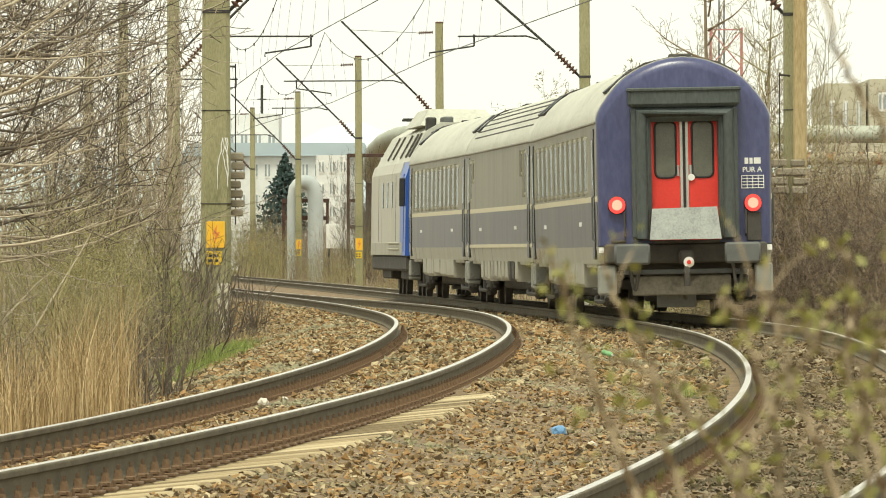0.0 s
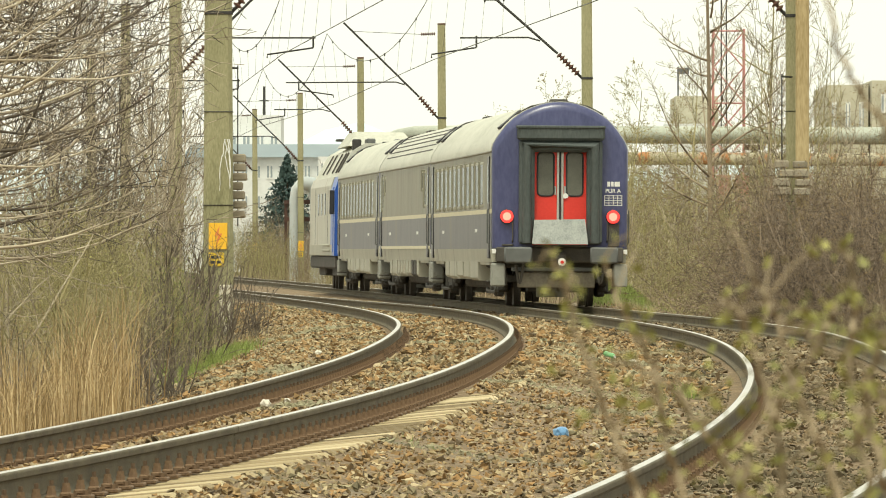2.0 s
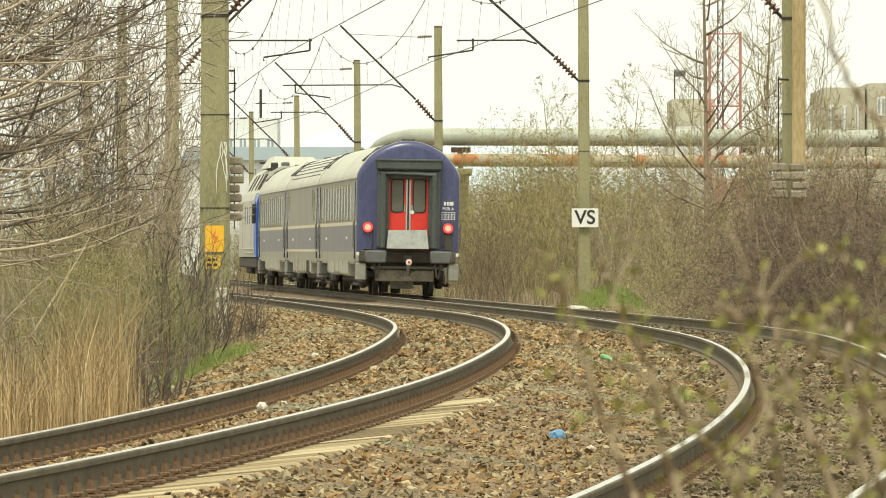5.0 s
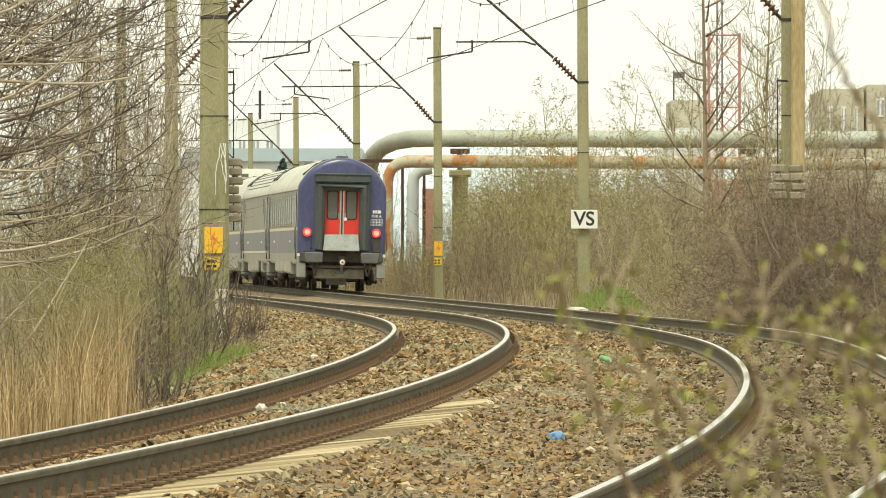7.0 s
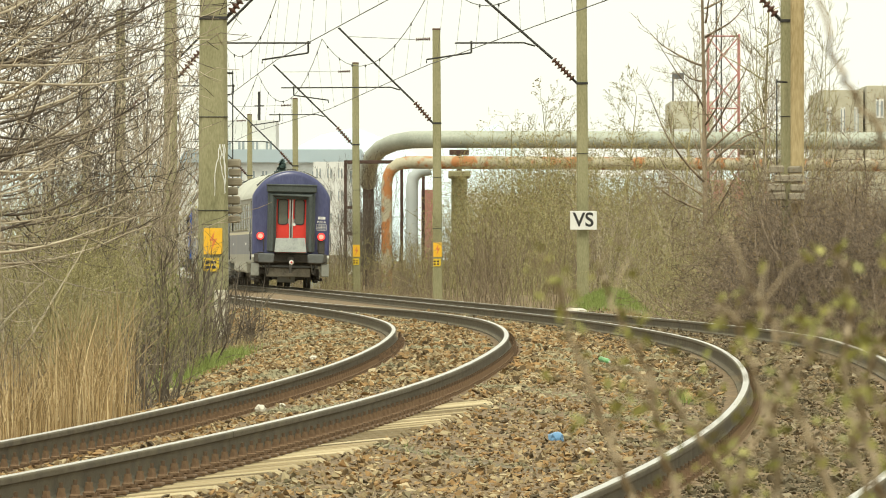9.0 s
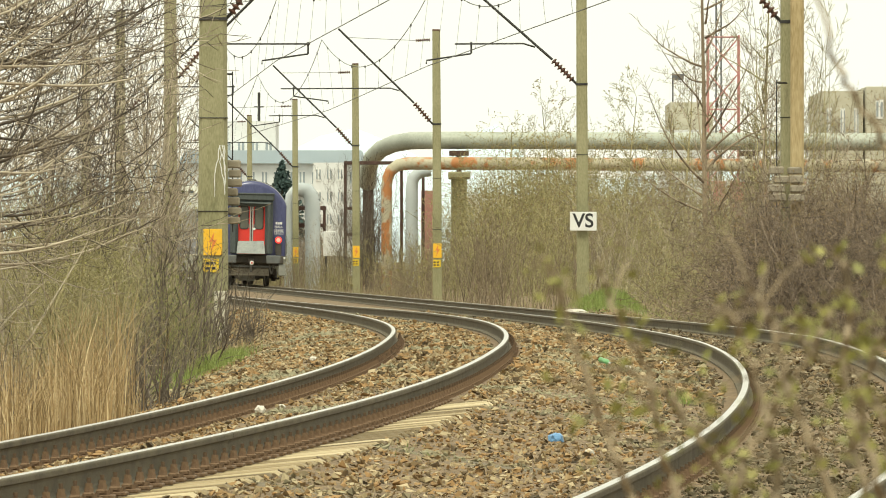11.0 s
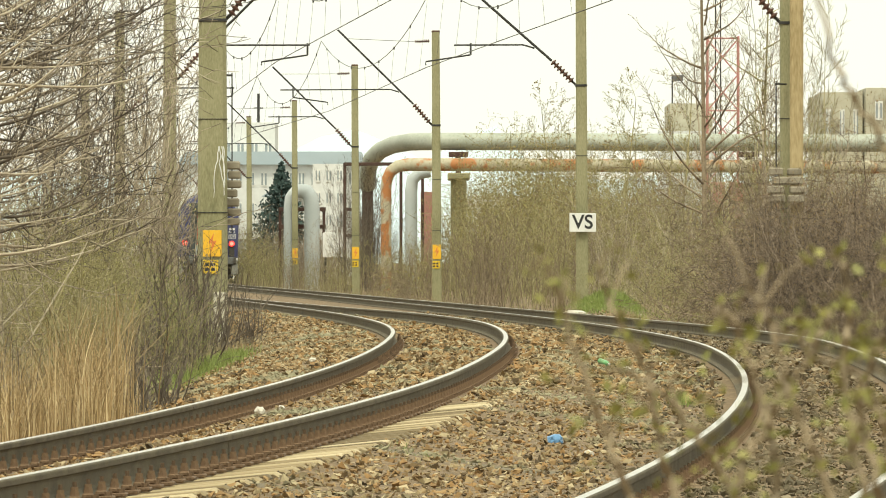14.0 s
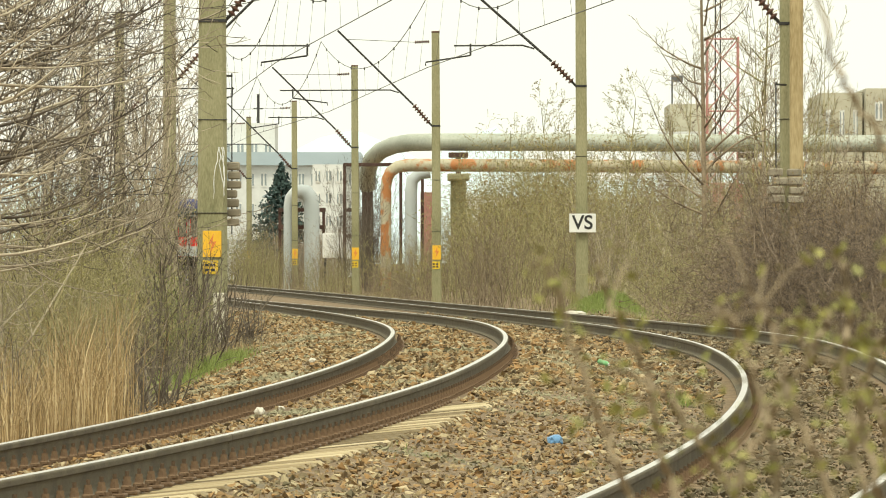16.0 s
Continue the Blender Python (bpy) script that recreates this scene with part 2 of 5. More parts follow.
def build_rail(i, off, parent):
    cuts = [-60] + JOINTS[i] + [900]
    for a, b in zip(cuts[:-1], cuts[1:]):
        a, b = a + .013, b - .013
        step = 1.0 if b < 215 else 6.0
        ys = np.linspace(a, b, max(2, int((b - a) / step) + 1))
        sh = Shape()
        n = len(SECTION)
        v, f, m = [], [], []
        for y in ys:
            px, py = on_line(y, off)
            s = line_s(y)
            q = 1 / math.sqrt(1 + s * s)
            z = rail_z(i, y)
            v += [(px + x * q, py - x * s * q, z + h) for x, h in SECTION]
        for j in range(len(ys) - 1):
            for k in range(n):
                f.append((j * n + k, j * n + (k + 1) % n, (j + 1) * n + (k + 1) % n, (j + 1) * n + k))
                m.append(1 if k in TOP_FACES else 0)
        f += [tuple(range(n)), tuple((len(ys) - 1) * n + k for k in range(n))]
        m += [0, 0]
        sh.v, sh.f, sh.m = v, f, m
        part("rail", sh, [RAIL_SIDE, RAIL_TOP], parent, "worn steel rail with a bright running surface")


def sleeper_mesh():
    sh = Shape()
    prof = [(-.125, -.2), (.125, -.2), (.118, -.012), (.105, 0), (-.105, 0), (-.118, -.012)]
    cut = [-1.34, -1.31, -.45, .45, 1.31, 1.34]
    n = len(prof)
    v, f = [], []
    for x in cut:
        d = .035 if abs(x) < .5 else (.02 if abs(x) > 1.32 else 0)
        v += [(x, y, z - (d if z > -.1 else 0)) for y, z in prof]
    for j in range(len(cut) - 1):
        for k in range(n):
            f.append((j * n + k, j * n + (k + 1) % n, (j + 1) * n + (k + 1) % n, (j + 1) * n + k))
    f += [tuple(range(n)), tuple((len(cut) - 1) * n + k for k in range(n))]
    sh.add(v, f)
    # side faces take a darker colour than the top
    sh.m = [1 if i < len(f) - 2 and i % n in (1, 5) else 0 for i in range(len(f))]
    return sh


def fastening_shape(side):
    """Baseplate edge, clip, washers, nut and bolt, beside the rail foot."""
    sh = Shape()
    x = side * .098
    sh.box((x - .065, -.085, -.19), (x + .065, .085, -.168), .006)
    sh.box((x - .03, -.035, -.168), (x + .03, .035, -.14), .008)
    sh.tube([(x, 0, -.14), (x, 0, -.118)], .026, 6)
    sh.tube([(x, 0, -.118), (x, 0, -.094)], .021, 6)
    sh.tube([(x, 0, -.094), (x, 0, -.066)], .012, 6)
    for dy in (-.06, .06):
        sh.tube([(x + side * .035, dy, -.168), (x + side * .035, dy, -.145)], .016, 5)
    return sh


def build_track(name, centre, rails, label, near):
    top = thing(name, label, "railway track", "the two tracks", "structure")
    for i, o in zip(rails, (-.75, .75)):
        build_rail(i, centre + o, top)
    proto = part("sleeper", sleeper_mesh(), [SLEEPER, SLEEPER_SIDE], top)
    me = proto.data
    bpy.data.objects.remove(proto)
    rest = Shape()
    y, row = 34.0, 0
    far_studs = Shape()
    shapes = {k: fastening_shape(k) for k in (-1, 1)}
    meshes = {}
    for k in (-1, 1):
        ob = part("fastening", shapes[k], IRON)
        meshes[k] = ob.data
        bpy.data.objects.remove(ob)
    while y < 330:
        px, py = on_line(y, centre)
        s = line_s(y)
        zl, zr = rail_z(rails[0], y), rail_z(rails[1], y)
        m = Matrix.Translation((px, py, .5 * (zl + zr) - .188)) @ Matrix.Rotation(math.atan(s) * -1, 4, "Z") @ Matrix.Rotation(-math.atan((zr - zl) / 1.5), 4, "Y")
        if y < 122:
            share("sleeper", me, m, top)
        elif y < 260:
            rest.add([m @ vv.co for vv in me.vertices], [tuple(p.vertices) for p in me.polygons])
        for o, i in ((-.75, 0), (.75, 1)):
            fx, fy = on_line(y, centre + o)
            fm = Matrix.Translation((fx, fy, (zl, zr)[i])) @ Matrix.Rotation(-math.atan(s), 4, "Z")
            for k in (-1, 1):
                if k == near and y < 108:
                    share("fastening", meshes[k], fm, top)
                elif y < 140 and k == near:
                    far_studs.add([fm @ Vector(c) for c in shapes[k].v], shapes[k].f)
        y += .6
    tagged(part("far_sleepers", rest, SLEEPER, top), kind="stuff")
    tagged(part("far_fastenings", far_studs, IRON, top), kind="stuff")


# ---- overhead line ----
def insulator(a, b, r, parent, count=7):
    a, b = Vector(a), Vector(b)
    sh = Shape()
    pts, rs = [], []
    for i in range(count):
        for f, q in ((.1, .35), (.35, 1), (.55, 1), (.8, .35)):
            pts.append(a.lerp(b, (i + f) / count))
            rs.append(r * q)
    sh.tube(pts, rs, 8)
    part("insulator", sh, INSUL, parent, "ribbed brown insulator")


def pole(x, y, height, w, side, label, reach=0.0, arm=0, foot=5.5, sign=True, contact=None, tilt=0.0, inward=False, rise=.98):
    """A concrete mast. side: which way the bracket goes, -1 left, 1 right."""
    base = ground_z(x, y) - .3
    p = thing("catenary_pole", label, "pole", "overhead line poles", at=pose(x, y, base, 0, tilt, 0))
    h = height - base
    sh = Shape()
    zs = [0, h * .3, h * .6, h]
    v, f = [], []
    for z in zs:
        q = w * (1.06 - .2 * z / h) / 2
        c = q * .25
        v += [(a, b, z) for a, b in ((-q + c, -q), (q - c, -q), (q, -q + c), (q, q - c), (q - c, q), (-q + c, q), (-q, q - c), (-q, -q + c))]
    for j in range(3):
        for k in range(8):
            f.append((j * 8 + k, j * 8 + (k + 1) % 8, j * 8 + 8 + (k + 1) % 8, j * 8 + 8 + k))
    f += [tuple(range(8))[::-1], tuple(24 + k for k in range(8))]
    sh.add(v, f)
    part("shaft", sh, CONCRETE, p)
    for bz, t in ((foot - base, .03), (foot - base - 1.8, .008), (foot - base - 3.5, .008)):
        q = w * (1.06 - .2 * bz / h) / 2 + .012
        part("clamp", Shape().box((-q, -q, bz - t), (q, q, bz + t), .004), STEEL, p)
    part("cap", Shape().box((-w * .45, -w * .45, h - .02), (w * .45, w * .45, h + .05), .02), INSUL, p)
    if sign:
        q = w * .52
        e = .17 if w > .4 else .14
        part("warning_plate", Shape().box((-e, -q - .02, 1.97), (e, -q - .006, 2.45), .004), ORANGE, p, "faded orange warning plate")
        part("number_plate", Shape().box((-e, -q - .02, 1.66), (.11, -q - .006, 1.91), .004), YELLOW, p, "yellow plate with dark marks")
        for k in range(2):
            for r in range(2):
                part("mark", Shape().box((-.13 + k * .11, -q - .025, 1.71 + r * .09), (-.06 + k * .11, -q - .021, 1.76 + r * .09)), BLACK, p)
        zig = Shape()
        zz = [(.03, 2.4), (-.07, 2.21), (.0, 2.22), (-.04, 2.02), (.08, 2.26), (.01, 2.25)]
        zig.add([(a, -q - .026, b) for a, b in zz] + [(a, -q - .021, b) for a, b in zz], [(0, 1, 2, 5), (2, 3, 4, 5), (6, 11, 8, 7), (8, 11, 10, 9)])
        part("emblem", zig, EMBLEM, p)
    if w > .4:
        part("footing", Shape().box((.02, -.36, .1), (.27, -.29, 1.32), .02), FOOTING, p, "pale whitewashed footing")
    if reach:
        # sloping strut with its insulator, tie and registration arm
        fz = foot - base
        q = side * w * .42
        tip = (side * reach, 0, fz + reach * rise)
        ins = (side * .75, 0, fz + .72 * rise)
        insulator((q + side * .1, 0, fz + .1), ins, .09, p)
        part("hook", Shape().tube([(q, 0, fz), (q + side * .12, 0, fz + .12)], .035, 6), STEEL, p)
        part("strut", Shape().tube([ins, tip], .033, 8), STEEL, p)
        tx = side * (reach - .3)
        insulator((side * .2, 0, h - .3), (side * .7, 0, h - .32), .06, p)
        part("tie_rod", Shape().tube([(side * .7, 0, h - .32), (tx, 0, fz + (reach - .3) * rise)], .009, 5), WIRE, p)
        cz = contact - base
        rx = side * (abs(arm) + .0)
        ux = side * max(1.1, (cz + .45 - fz) / rise)
        back = -1 if inward else 1
        over = 0.06 if inward and side > 0 else .42
        arm_sh = Shape().tube([(ux, 0, cz + .36), (ux + side * .3, 0, cz + .45), (rx + side * over, 0, cz + .45)], .022, 8)
        part("registration_arm", arm_sh, STEEL, p)
        part("dropper_bracket", Shape().tube([(rx, 0, cz + .5), (rx, 0, cz + .2)], .026, 6), STEEL, p)
        part("steady_arm", Shape().tube([(rx, 0, cz + .2), (rx + side * back * 1.15, 0, cz + .03), (rx + side * back * 1.15, 0, cz - .06)], .022, 6), STEEL, p)
    return p


RIGHT_POLES = [(6.55, 181), (3.57, 246), (-.2, 319), (-3.45, 380), (-7.2, 468), (-10.55, 524), (-15.2, 610)]
LEFT_POLES = [(-4.2, 175), (-6.83, 240), (-10.1, 300), (-13.6, 365)]


def build_overhead():
    tall = "tall concrete overhead line pole beside the track"
    for k, (x, y) in enumerate(RIGHT_POLES):
        cx = line_x(y) + GAP
        pole(x, y, (8.4, 8.9, 8.65, 8.76, 8.81, 8.86, 8.9)[k], .37 if k == 0 else .3, -1, tall + ("" if k > 1 else " among bare bushes"),
             3.25, (x - cx) + (-.9 if k % 2 else .9), 5.55, k > 1, 6.15 if k < 2 else 6.3, tilt=-.3, inward=k % 2 == 0, rise=.88 if k == 1 else .98)
    for k, (x, y) in enumerate(LEFT_POLES):
        cx = line_x(y)
        pole(x, y, 8.8, .53 if k == 0 else .34, 1, "thick concrete anchor pole with an orange warning plate" if k == 0 else tall + " behind bare branches",
             3.0, (cx - x) + .55, 5.55 if k else 5.45, k == 0, 6.0, inward=True)
    # contact and carrying wires with droppers, span by span
    for off, rows, name in ((GAP, [120] + [y for _, y in RIGHT_POLES] + [680], "right"), (0, [110] + [y for _, y in LEFT_POLES] + [430, 500, 570], "left")):
        w = thing("overhead_wire", "thin overhead contact wire hung from a carrying wire", "wire", "overhead wires")
        for j, (a, b) in enumerate(zip(rows[:-1], rows[1:])):
            pa, pb = (Vector((line_x(y) + off + (.25 if (j + q) % 2 else -.25), y, 6.02)) for q, y in enumerate((a, b)))
            part("contact_wire", Shape().tube([pa, pb], .011, 5), WIRE, w)
            hang = []
            for i in range(17):
                f = i / 16
                p = pa.lerp(pb, f)
                hang.append(Vector((line_x(a) * (1 - f) + line_x(b) * f + off, p.y, 8.35 - 1.55 * 4 * f * (1 - f) + .0)))
            part("carrying_wire", Shape().tube(hang, .011, 5), WIRE, w)
            for i in range(1, 16, 2):
                q = pa.lerp(pb, i / 16)
                part("dropper", Shape().tube([q, hang[i]], .005, 4), WIRE, w)
                part("clip", Shape().box(hang[i] - Vector((.02, .03, .05)), hang[i] + Vector((.02, .03, .03))), WIRE, w)


def weights(x, y, z0, rows, wide, label, hold):
    s = thing("tension_weight", label, "counterweight", "tension weights", at=pose(x, y, z0))
    rng = random.Random(int(x * 100) + 5)
    hgt = .17
    for r in range(rows):
        for k in range(2 if wide > .5 else 1):
            w = wide / (2 if wide > .5 else 1)
            cx = (-wide / 2 + w * (k + .5)) + rng.uniform(-.05, .05)
            e = w * rng.uniform(.38, .47)
            part("weight_block", Shape().box((cx - e, -.2, r * hgt), (cx + e, .2, r * hgt + hgt * rng.uniform(.78, .9)), .025), BLOCKS, s)
    rx = -.3 * wide if wide > .5 else 0
    part("rod", Shape().tube([(rx, 0, -.15), (rx, 0, rows * hgt + 1.6)], .012, 6), STEEL, s)
    top = rows * hgt + 1.55
    part("bracket", Shape().tube([(rx, 0, top), (hold[0], hold[1], top)], .02, 6), STEEL, s)


build_overhead()
post = thing("stay_post", "ochre-stained concrete stay post beside the anchor pole", "post", at=pose(6.645, 180.62, ground_z(6.78, 181) - .3))
part("post_shaft", Shape().box((-.125, -.11, 0), (.125, .11, 9.2), .03), OCHREPOST, post)
strip = thing("plastic_strip", "torn white plastic strip caught on the anchor pole", "litter", at=pose(-4.06, 174.68, 2.1))
srng = random.Random(4)
for n in range(4):
    sx, sz = srng.uniform(-.05, .08), 1.05
    pts = []
    for q in range(9):
        pts.append((sx, -.02 - .01 * n, sz))
        sx += srng.gauss(.005, .02)
        sz -= srng.uniform(.08, .14)
    part("strand", Shape().tube(pts, [.012, .009, .011, .008, .01, .007, .009, .006, .004], 5), WHITE, strip)
weights(6.45, 180.2, 2.16, 4, .68, "hanging stack of concrete tension weights on the pole", (0, .55))
weights(-3.86, 175.6, 1.72, 7, .3, "tall stack of concrete tension weights beside the anchor pole", (-.3, -.5))
# ---- the train ----
BEIGE = mat("grey beige coach paint", [(.17, .162, .115), (.24, .23, .17), (.3, .287, .215)], 1.2, .5, fine=25, stretch=(1, 1, .25), stain=(.8, .62, (.24, .21, .16)))
CREAM = mat("cream stripe paint", [(.55, .5, .34), (.66, .6, .42)], 2, .5)
SLATE = mat("blue grey coach paint", [(.09, .09, .095), (.138, .137, .143), (.175, .17, .173)], 1.3, .45, fine=22, stretch=(1, 1, .3), stain=(.7, .6, (.17, .155, .13)))
SILL = mat("dusty sill paint", [(.33, .32, .25), (.46, .445, .36)], 1.5, .6, stretch=(1, 1, .3), stain=(1, .6, (.2, .17, .13)))
ROOF = mat("dusty silver roof", [(.34, .34, .275), (.47, .465, .385), (.57, .56, .47)], .9, .55, fine=12, stretch=(1, .3, 1), stain=(.6, .62, (.33, .32, .27)))
NAVY = mat("dark blue end paint", [(.034, .039, .1), (.056, .062, .145), (.083, .09, .185)], 1.4, .3, fine=18, stretch=(1, 1, .35), stain=(1.2, .66, (.06, .07, .13)))
RUBBER = mat("grey green gangway rubber", [(.036, .045, .043), (.062, .075, .072), (.092, .104, .099)], 2, .65, fine=30, stretch=(1, 1, .3))
RED = mat("red door paint", [(.62, .03, .02), (.74, .05, .035)], 2, .4, fine=20, stain=(2, .7, (.5, .06, .05)))
PLATE = mat("worn grey steel plate", [(.2, .22, .21), (.33, .35, .33), (.43, .45, .42)], 4, .55, .1, .1, 30)
UNDER = mat("sooty underframe", [(.036, .034, .029), (.075, .069, .059), (.12, .109, .09)], 3, .85, .1, .2)
BUFFER = mat("dusty grey buffer", [(.085, .09, .088), (.15, .155, .148)], 4, .7, .2)
STEP = mat("pale step box", [(.2, .205, .18), (.32, .32, .28)], 4, .75, stain=(4, .6, (.14, .12, .09)))
DUSTY = mat("brake dust on steel", [(.13, .118, .09), (.21, .19, .148), (.28, .255, .2)], 3, .9, fine=20, stain=(2, .58, (.1, .09, .07)))
GLASS = mat("dark window glass", [(.012, .014, .014), (.03, .033, .033)], 1, .22)
# opaque pane: the brighter olive interior is painted into its colour
DOORGLASS = mat("door glass with interior tone", [(.07, .075, .06), (.17, .17, .135)], 3, .3)
CHROME = mat("aluminium trim", [(.45, .45, .42), (.6, .6, .56)], 5, .4, .8)
TAIL = mat("lit red tail lamp", [(.6, .03, .03), (.7, .05, .05)], 10, .3, emit=(1, .03, .03, 1.1))
TAIL_CORE = mat("tail lamp core", [(.7, .25, .2), (.8, .3, .25)], 10, .3, emit=(1, .3, .22, .75))
LOCO_WHITE = mat("cream white loco paint", [(.4, .385, .31), (.5, .485, .4)], 1, .45, fine=20, stretch=(1, 1, .4), stain=(.8, .6, (.33, .3, .22)))
LOCO_BLUE = mat("bright blue loco paint", [(.02, .08, .36), (.03, .11, .45)], 1.4, .35)

ARC = [(1.415, 3.2), (1.41, 3.28), (1.38, 3.37), (1.34, 3.45), (1.28, 3.54), (1.2, 3.655), (1.09, 3.785), (.97, 3.9), (.86, 3.98), (.75, 4.045), (.63, 4.105), (.5, 4.155), (.37, 4.2), (.2, 4.235), (0, 4.25)]


def roof_outline(grow=0.0, low=3.2):
    r = [(x + grow * (x > 0), z + grow) for x, z in ARC]
    return [(r[0][0], low)] + r + [(-x, z) for x, z in r[-2::-1]] + [(-r[0][0], low)]


def band(z0, z1, w0, w1, y0, y1):
    return Shape().sweep([(-w0, z0), (w0, z0), (w1, z1), (-w1, z1)], y0, y1)


def disc(x, y0, y1, z, r, seg=20, r2=None):
    return Shape().tube([(x, y0, z), (x, y1, z)], [r, r2 if r2 is not None else r], seg)


def bogie(parent, y):
    b = part("bogie", Shape().box((-1.12, y - 1.75, .42), (-.95, y + 1.75, .72), .03).box((.95, y - 1.75, .42), (1.12, y + 1.75, .72), .03)
             .box((-1.0, y - .25, .4), (1.0, y + .25, .75), .03).box((-1.14, y - .5, .2), (-.96, y + .5, .45), .04).box((.96, y - .5, .2), (1.14, y + .5, .45), .04)
             .box((-.6, y - 2.1, .3), (.6, y - 1.9, .85), .03).box((-.6, y + 1.9, .3), (.6, y + 2.1, .85), .03).box((-1.0, y - 1.8, .5), (1.0, y - 1.68, .66), .02).box((-1.0, y + 1.68, .5), (1.0, y + 1.8, .66), .02), UNDER, parent, "sooty steel bogie frame")
    for dy in (-1.28, 1.28):
        part("axle", Shape().tube([(-1.1, y + dy, .46), (1.1, y + dy, .46)], .085, 10), UNDER, b)
        for sx in (-1, 1):
            w = Shape().tube([(sx * .69, y + dy, .46), (sx * .715, y + dy, .46), (sx * .72, y + dy, .46), (sx * .83, y + dy, .46)], [.475, .475, .46, .455], 28)
            part("wheel", w, UNDER, b, "dark steel wheel", True)
            part("axle_box", Shape().box((sx * 1.03 - .13, y + dy - .17, .3), (sx * 1.03 + .13, y + dy + .17, .62), .04), UNDER, b)
            for sy in (-.3, .3):
                part("spring", Shape().tube([(sx * 1.03, y + dy + sy, .36), (sx * 1.03, y + dy + sy, .7)], .07, 8), UNDER, b)


def coach_end(c, y, s):
    """The end of a coach at y, facing s (-1 back, 1 forward)."""
    def yy(d):
        return y + s * (d + .12)
    # end wall with a rounded edge
    ring = [(-1.4, 1.22), (1.4, 1.22)] + roof_outline(0, 3.2)[1:-1]
    n = len(ring)
    wall = Shape()
    v, f = [], []
    for d, q in ((-.04, 1), (.0, 1), (.06, .992), (.105, .975), (.135, .95), (.14, .94)):
        v += [(x * q, y + s * d, 1.22 + (z - 1.22) * q) for x, z in ring]
    for j in range(5):
        f += [(j * n + i, j * n + (i + 1) % n, (j + 1) * n + (i + 1) % n, (j + 1) * n + i) for i in range(n)]
    f += [tuple(range(n)), tuple(5 * n + i for i in range(n))]
    wall.add(v, f)
    part("end_wall", wall, NAVY, c, "dark blue painted end wall with rounded edges", True)
    gang = part("gangway", Shape().box((-.86, *sorted((yy(.02), yy(.34)))[:1], 1.3), (-.54, max(yy(.02), yy(.34)), 3.42), .05)
                .box((.54, min(yy(.02), yy(.34)), 1.3), (.86, max(yy(.02), yy(.34)), 3.42), .05)
                .box((-.86, min(yy(.02), yy(.34)), 3.2), (.86, max(yy(.02), yy(.34)), 3.46), .06), RUBBER, c, "dark grey-green rubber gangway surround")
    part("bulge", Shape().tube([(-.7, yy(.36), 1.32), (-.7, yy(.36), 3.34), (.7, yy(.36), 3.34), (.7, yy(.36), 1.32)], .1, 10), RUBBER, gang, "", True)
    part("gangway_hood", Shape().box((-.9, min(yy(.05), yy(.42)), 3.44), (.9, max(yy(.05), yy(.42)), 3.74), .05), RUBBER, c, "grey hood over the gangway")
    part("hood_lip", Shape().box((-.92, min(yy(.05), yy(.45)), 3.69), (.92, max(yy(.05), yy(.45)), 3.75), .015), RUBBER, c)
    for sx in (-1, 1):
        leaf = part("gangway_door", Shape().box((min(sx * .015, sx * .575), min(yy(.03), yy(.08)), 1.28), (max(sx * .015, sx * .575), max(yy(.03), yy(.08)), 3.3), .012), RED, c, "red sliding gangway door leaf")
        a, b2 = sorted((sx * .13, sx * .47))
        v0, z0, z1, rr = yy(.085), 2.3, 3.2, .09
        pts = []
        for cx, cz, st in ((b2 - rr, z1 - rr, 0), (a + rr, z1 - rr, 90), (a + rr, z0 + rr, 180), (b2 - rr, z0 + rr, 270)):
            pts += [(cx + rr * math.cos(radians(st + k * 30)), cz + rr * math.sin(radians(st + k * 30))) for k in range(4)]
        part("door_window", Shape().sweep(pts, *sorted((yy(.07), v0))), DOORGLASS, leaf, "rounded door window with painted interior tone")
        ring = Shape().tube([(px, v0, pz) for px, pz in pts + pts[:1]], .018, 6, False)
        part("window_seal", ring, BLACK, leaf)
        part("door_edge", Shape().box((min(sx * .02, sx * .07), min(yy(.07), yy(.1)), 1.3), (max(sx * .02, sx * .07), max(yy(.07), yy(.1)), 3.28), .005), CHROME, leaf)
        part("door_grip", Shape().box((sx * .1 - .018, min(yy(.08), yy(.11)), 2.32), (sx * .1 + .018, max(yy(.08), yy(.11)), 2.5), .006), PLATE, leaf)
    part("door_seam", Shape().box((-.014, min(yy(.05), yy(.103)), 1.28), (.014, max(yy(.05), yy(.103)), 3.3)), BLACK, c)
    part("door_badge", disc(.11, yy(.08), yy(.12), 2.3, .055), WHITE, c, "round white badge")
    fall = Shape()
    v = [(-.6, yy(.5), 1.3), (.56, yy(.5), 1.3), (.5, yy(.4), 1.82), (-.55, yy(.4), 1.8), (-.6, yy(.47), 1.3), (.56, yy(.47), 1.3), (.5, yy(.37), 1.82), (-.55, yy(.37), 1.8)]
    fall.add(v, [(0, 1, 2, 3), (4, 7, 6, 5), (0, 4, 5, 1), (1, 5, 6, 2), (2, 6, 7, 3), (3, 7, 4, 0)])
    part("bridge_plate", fall, PLATE, c, "raised worn steel bridge plate")
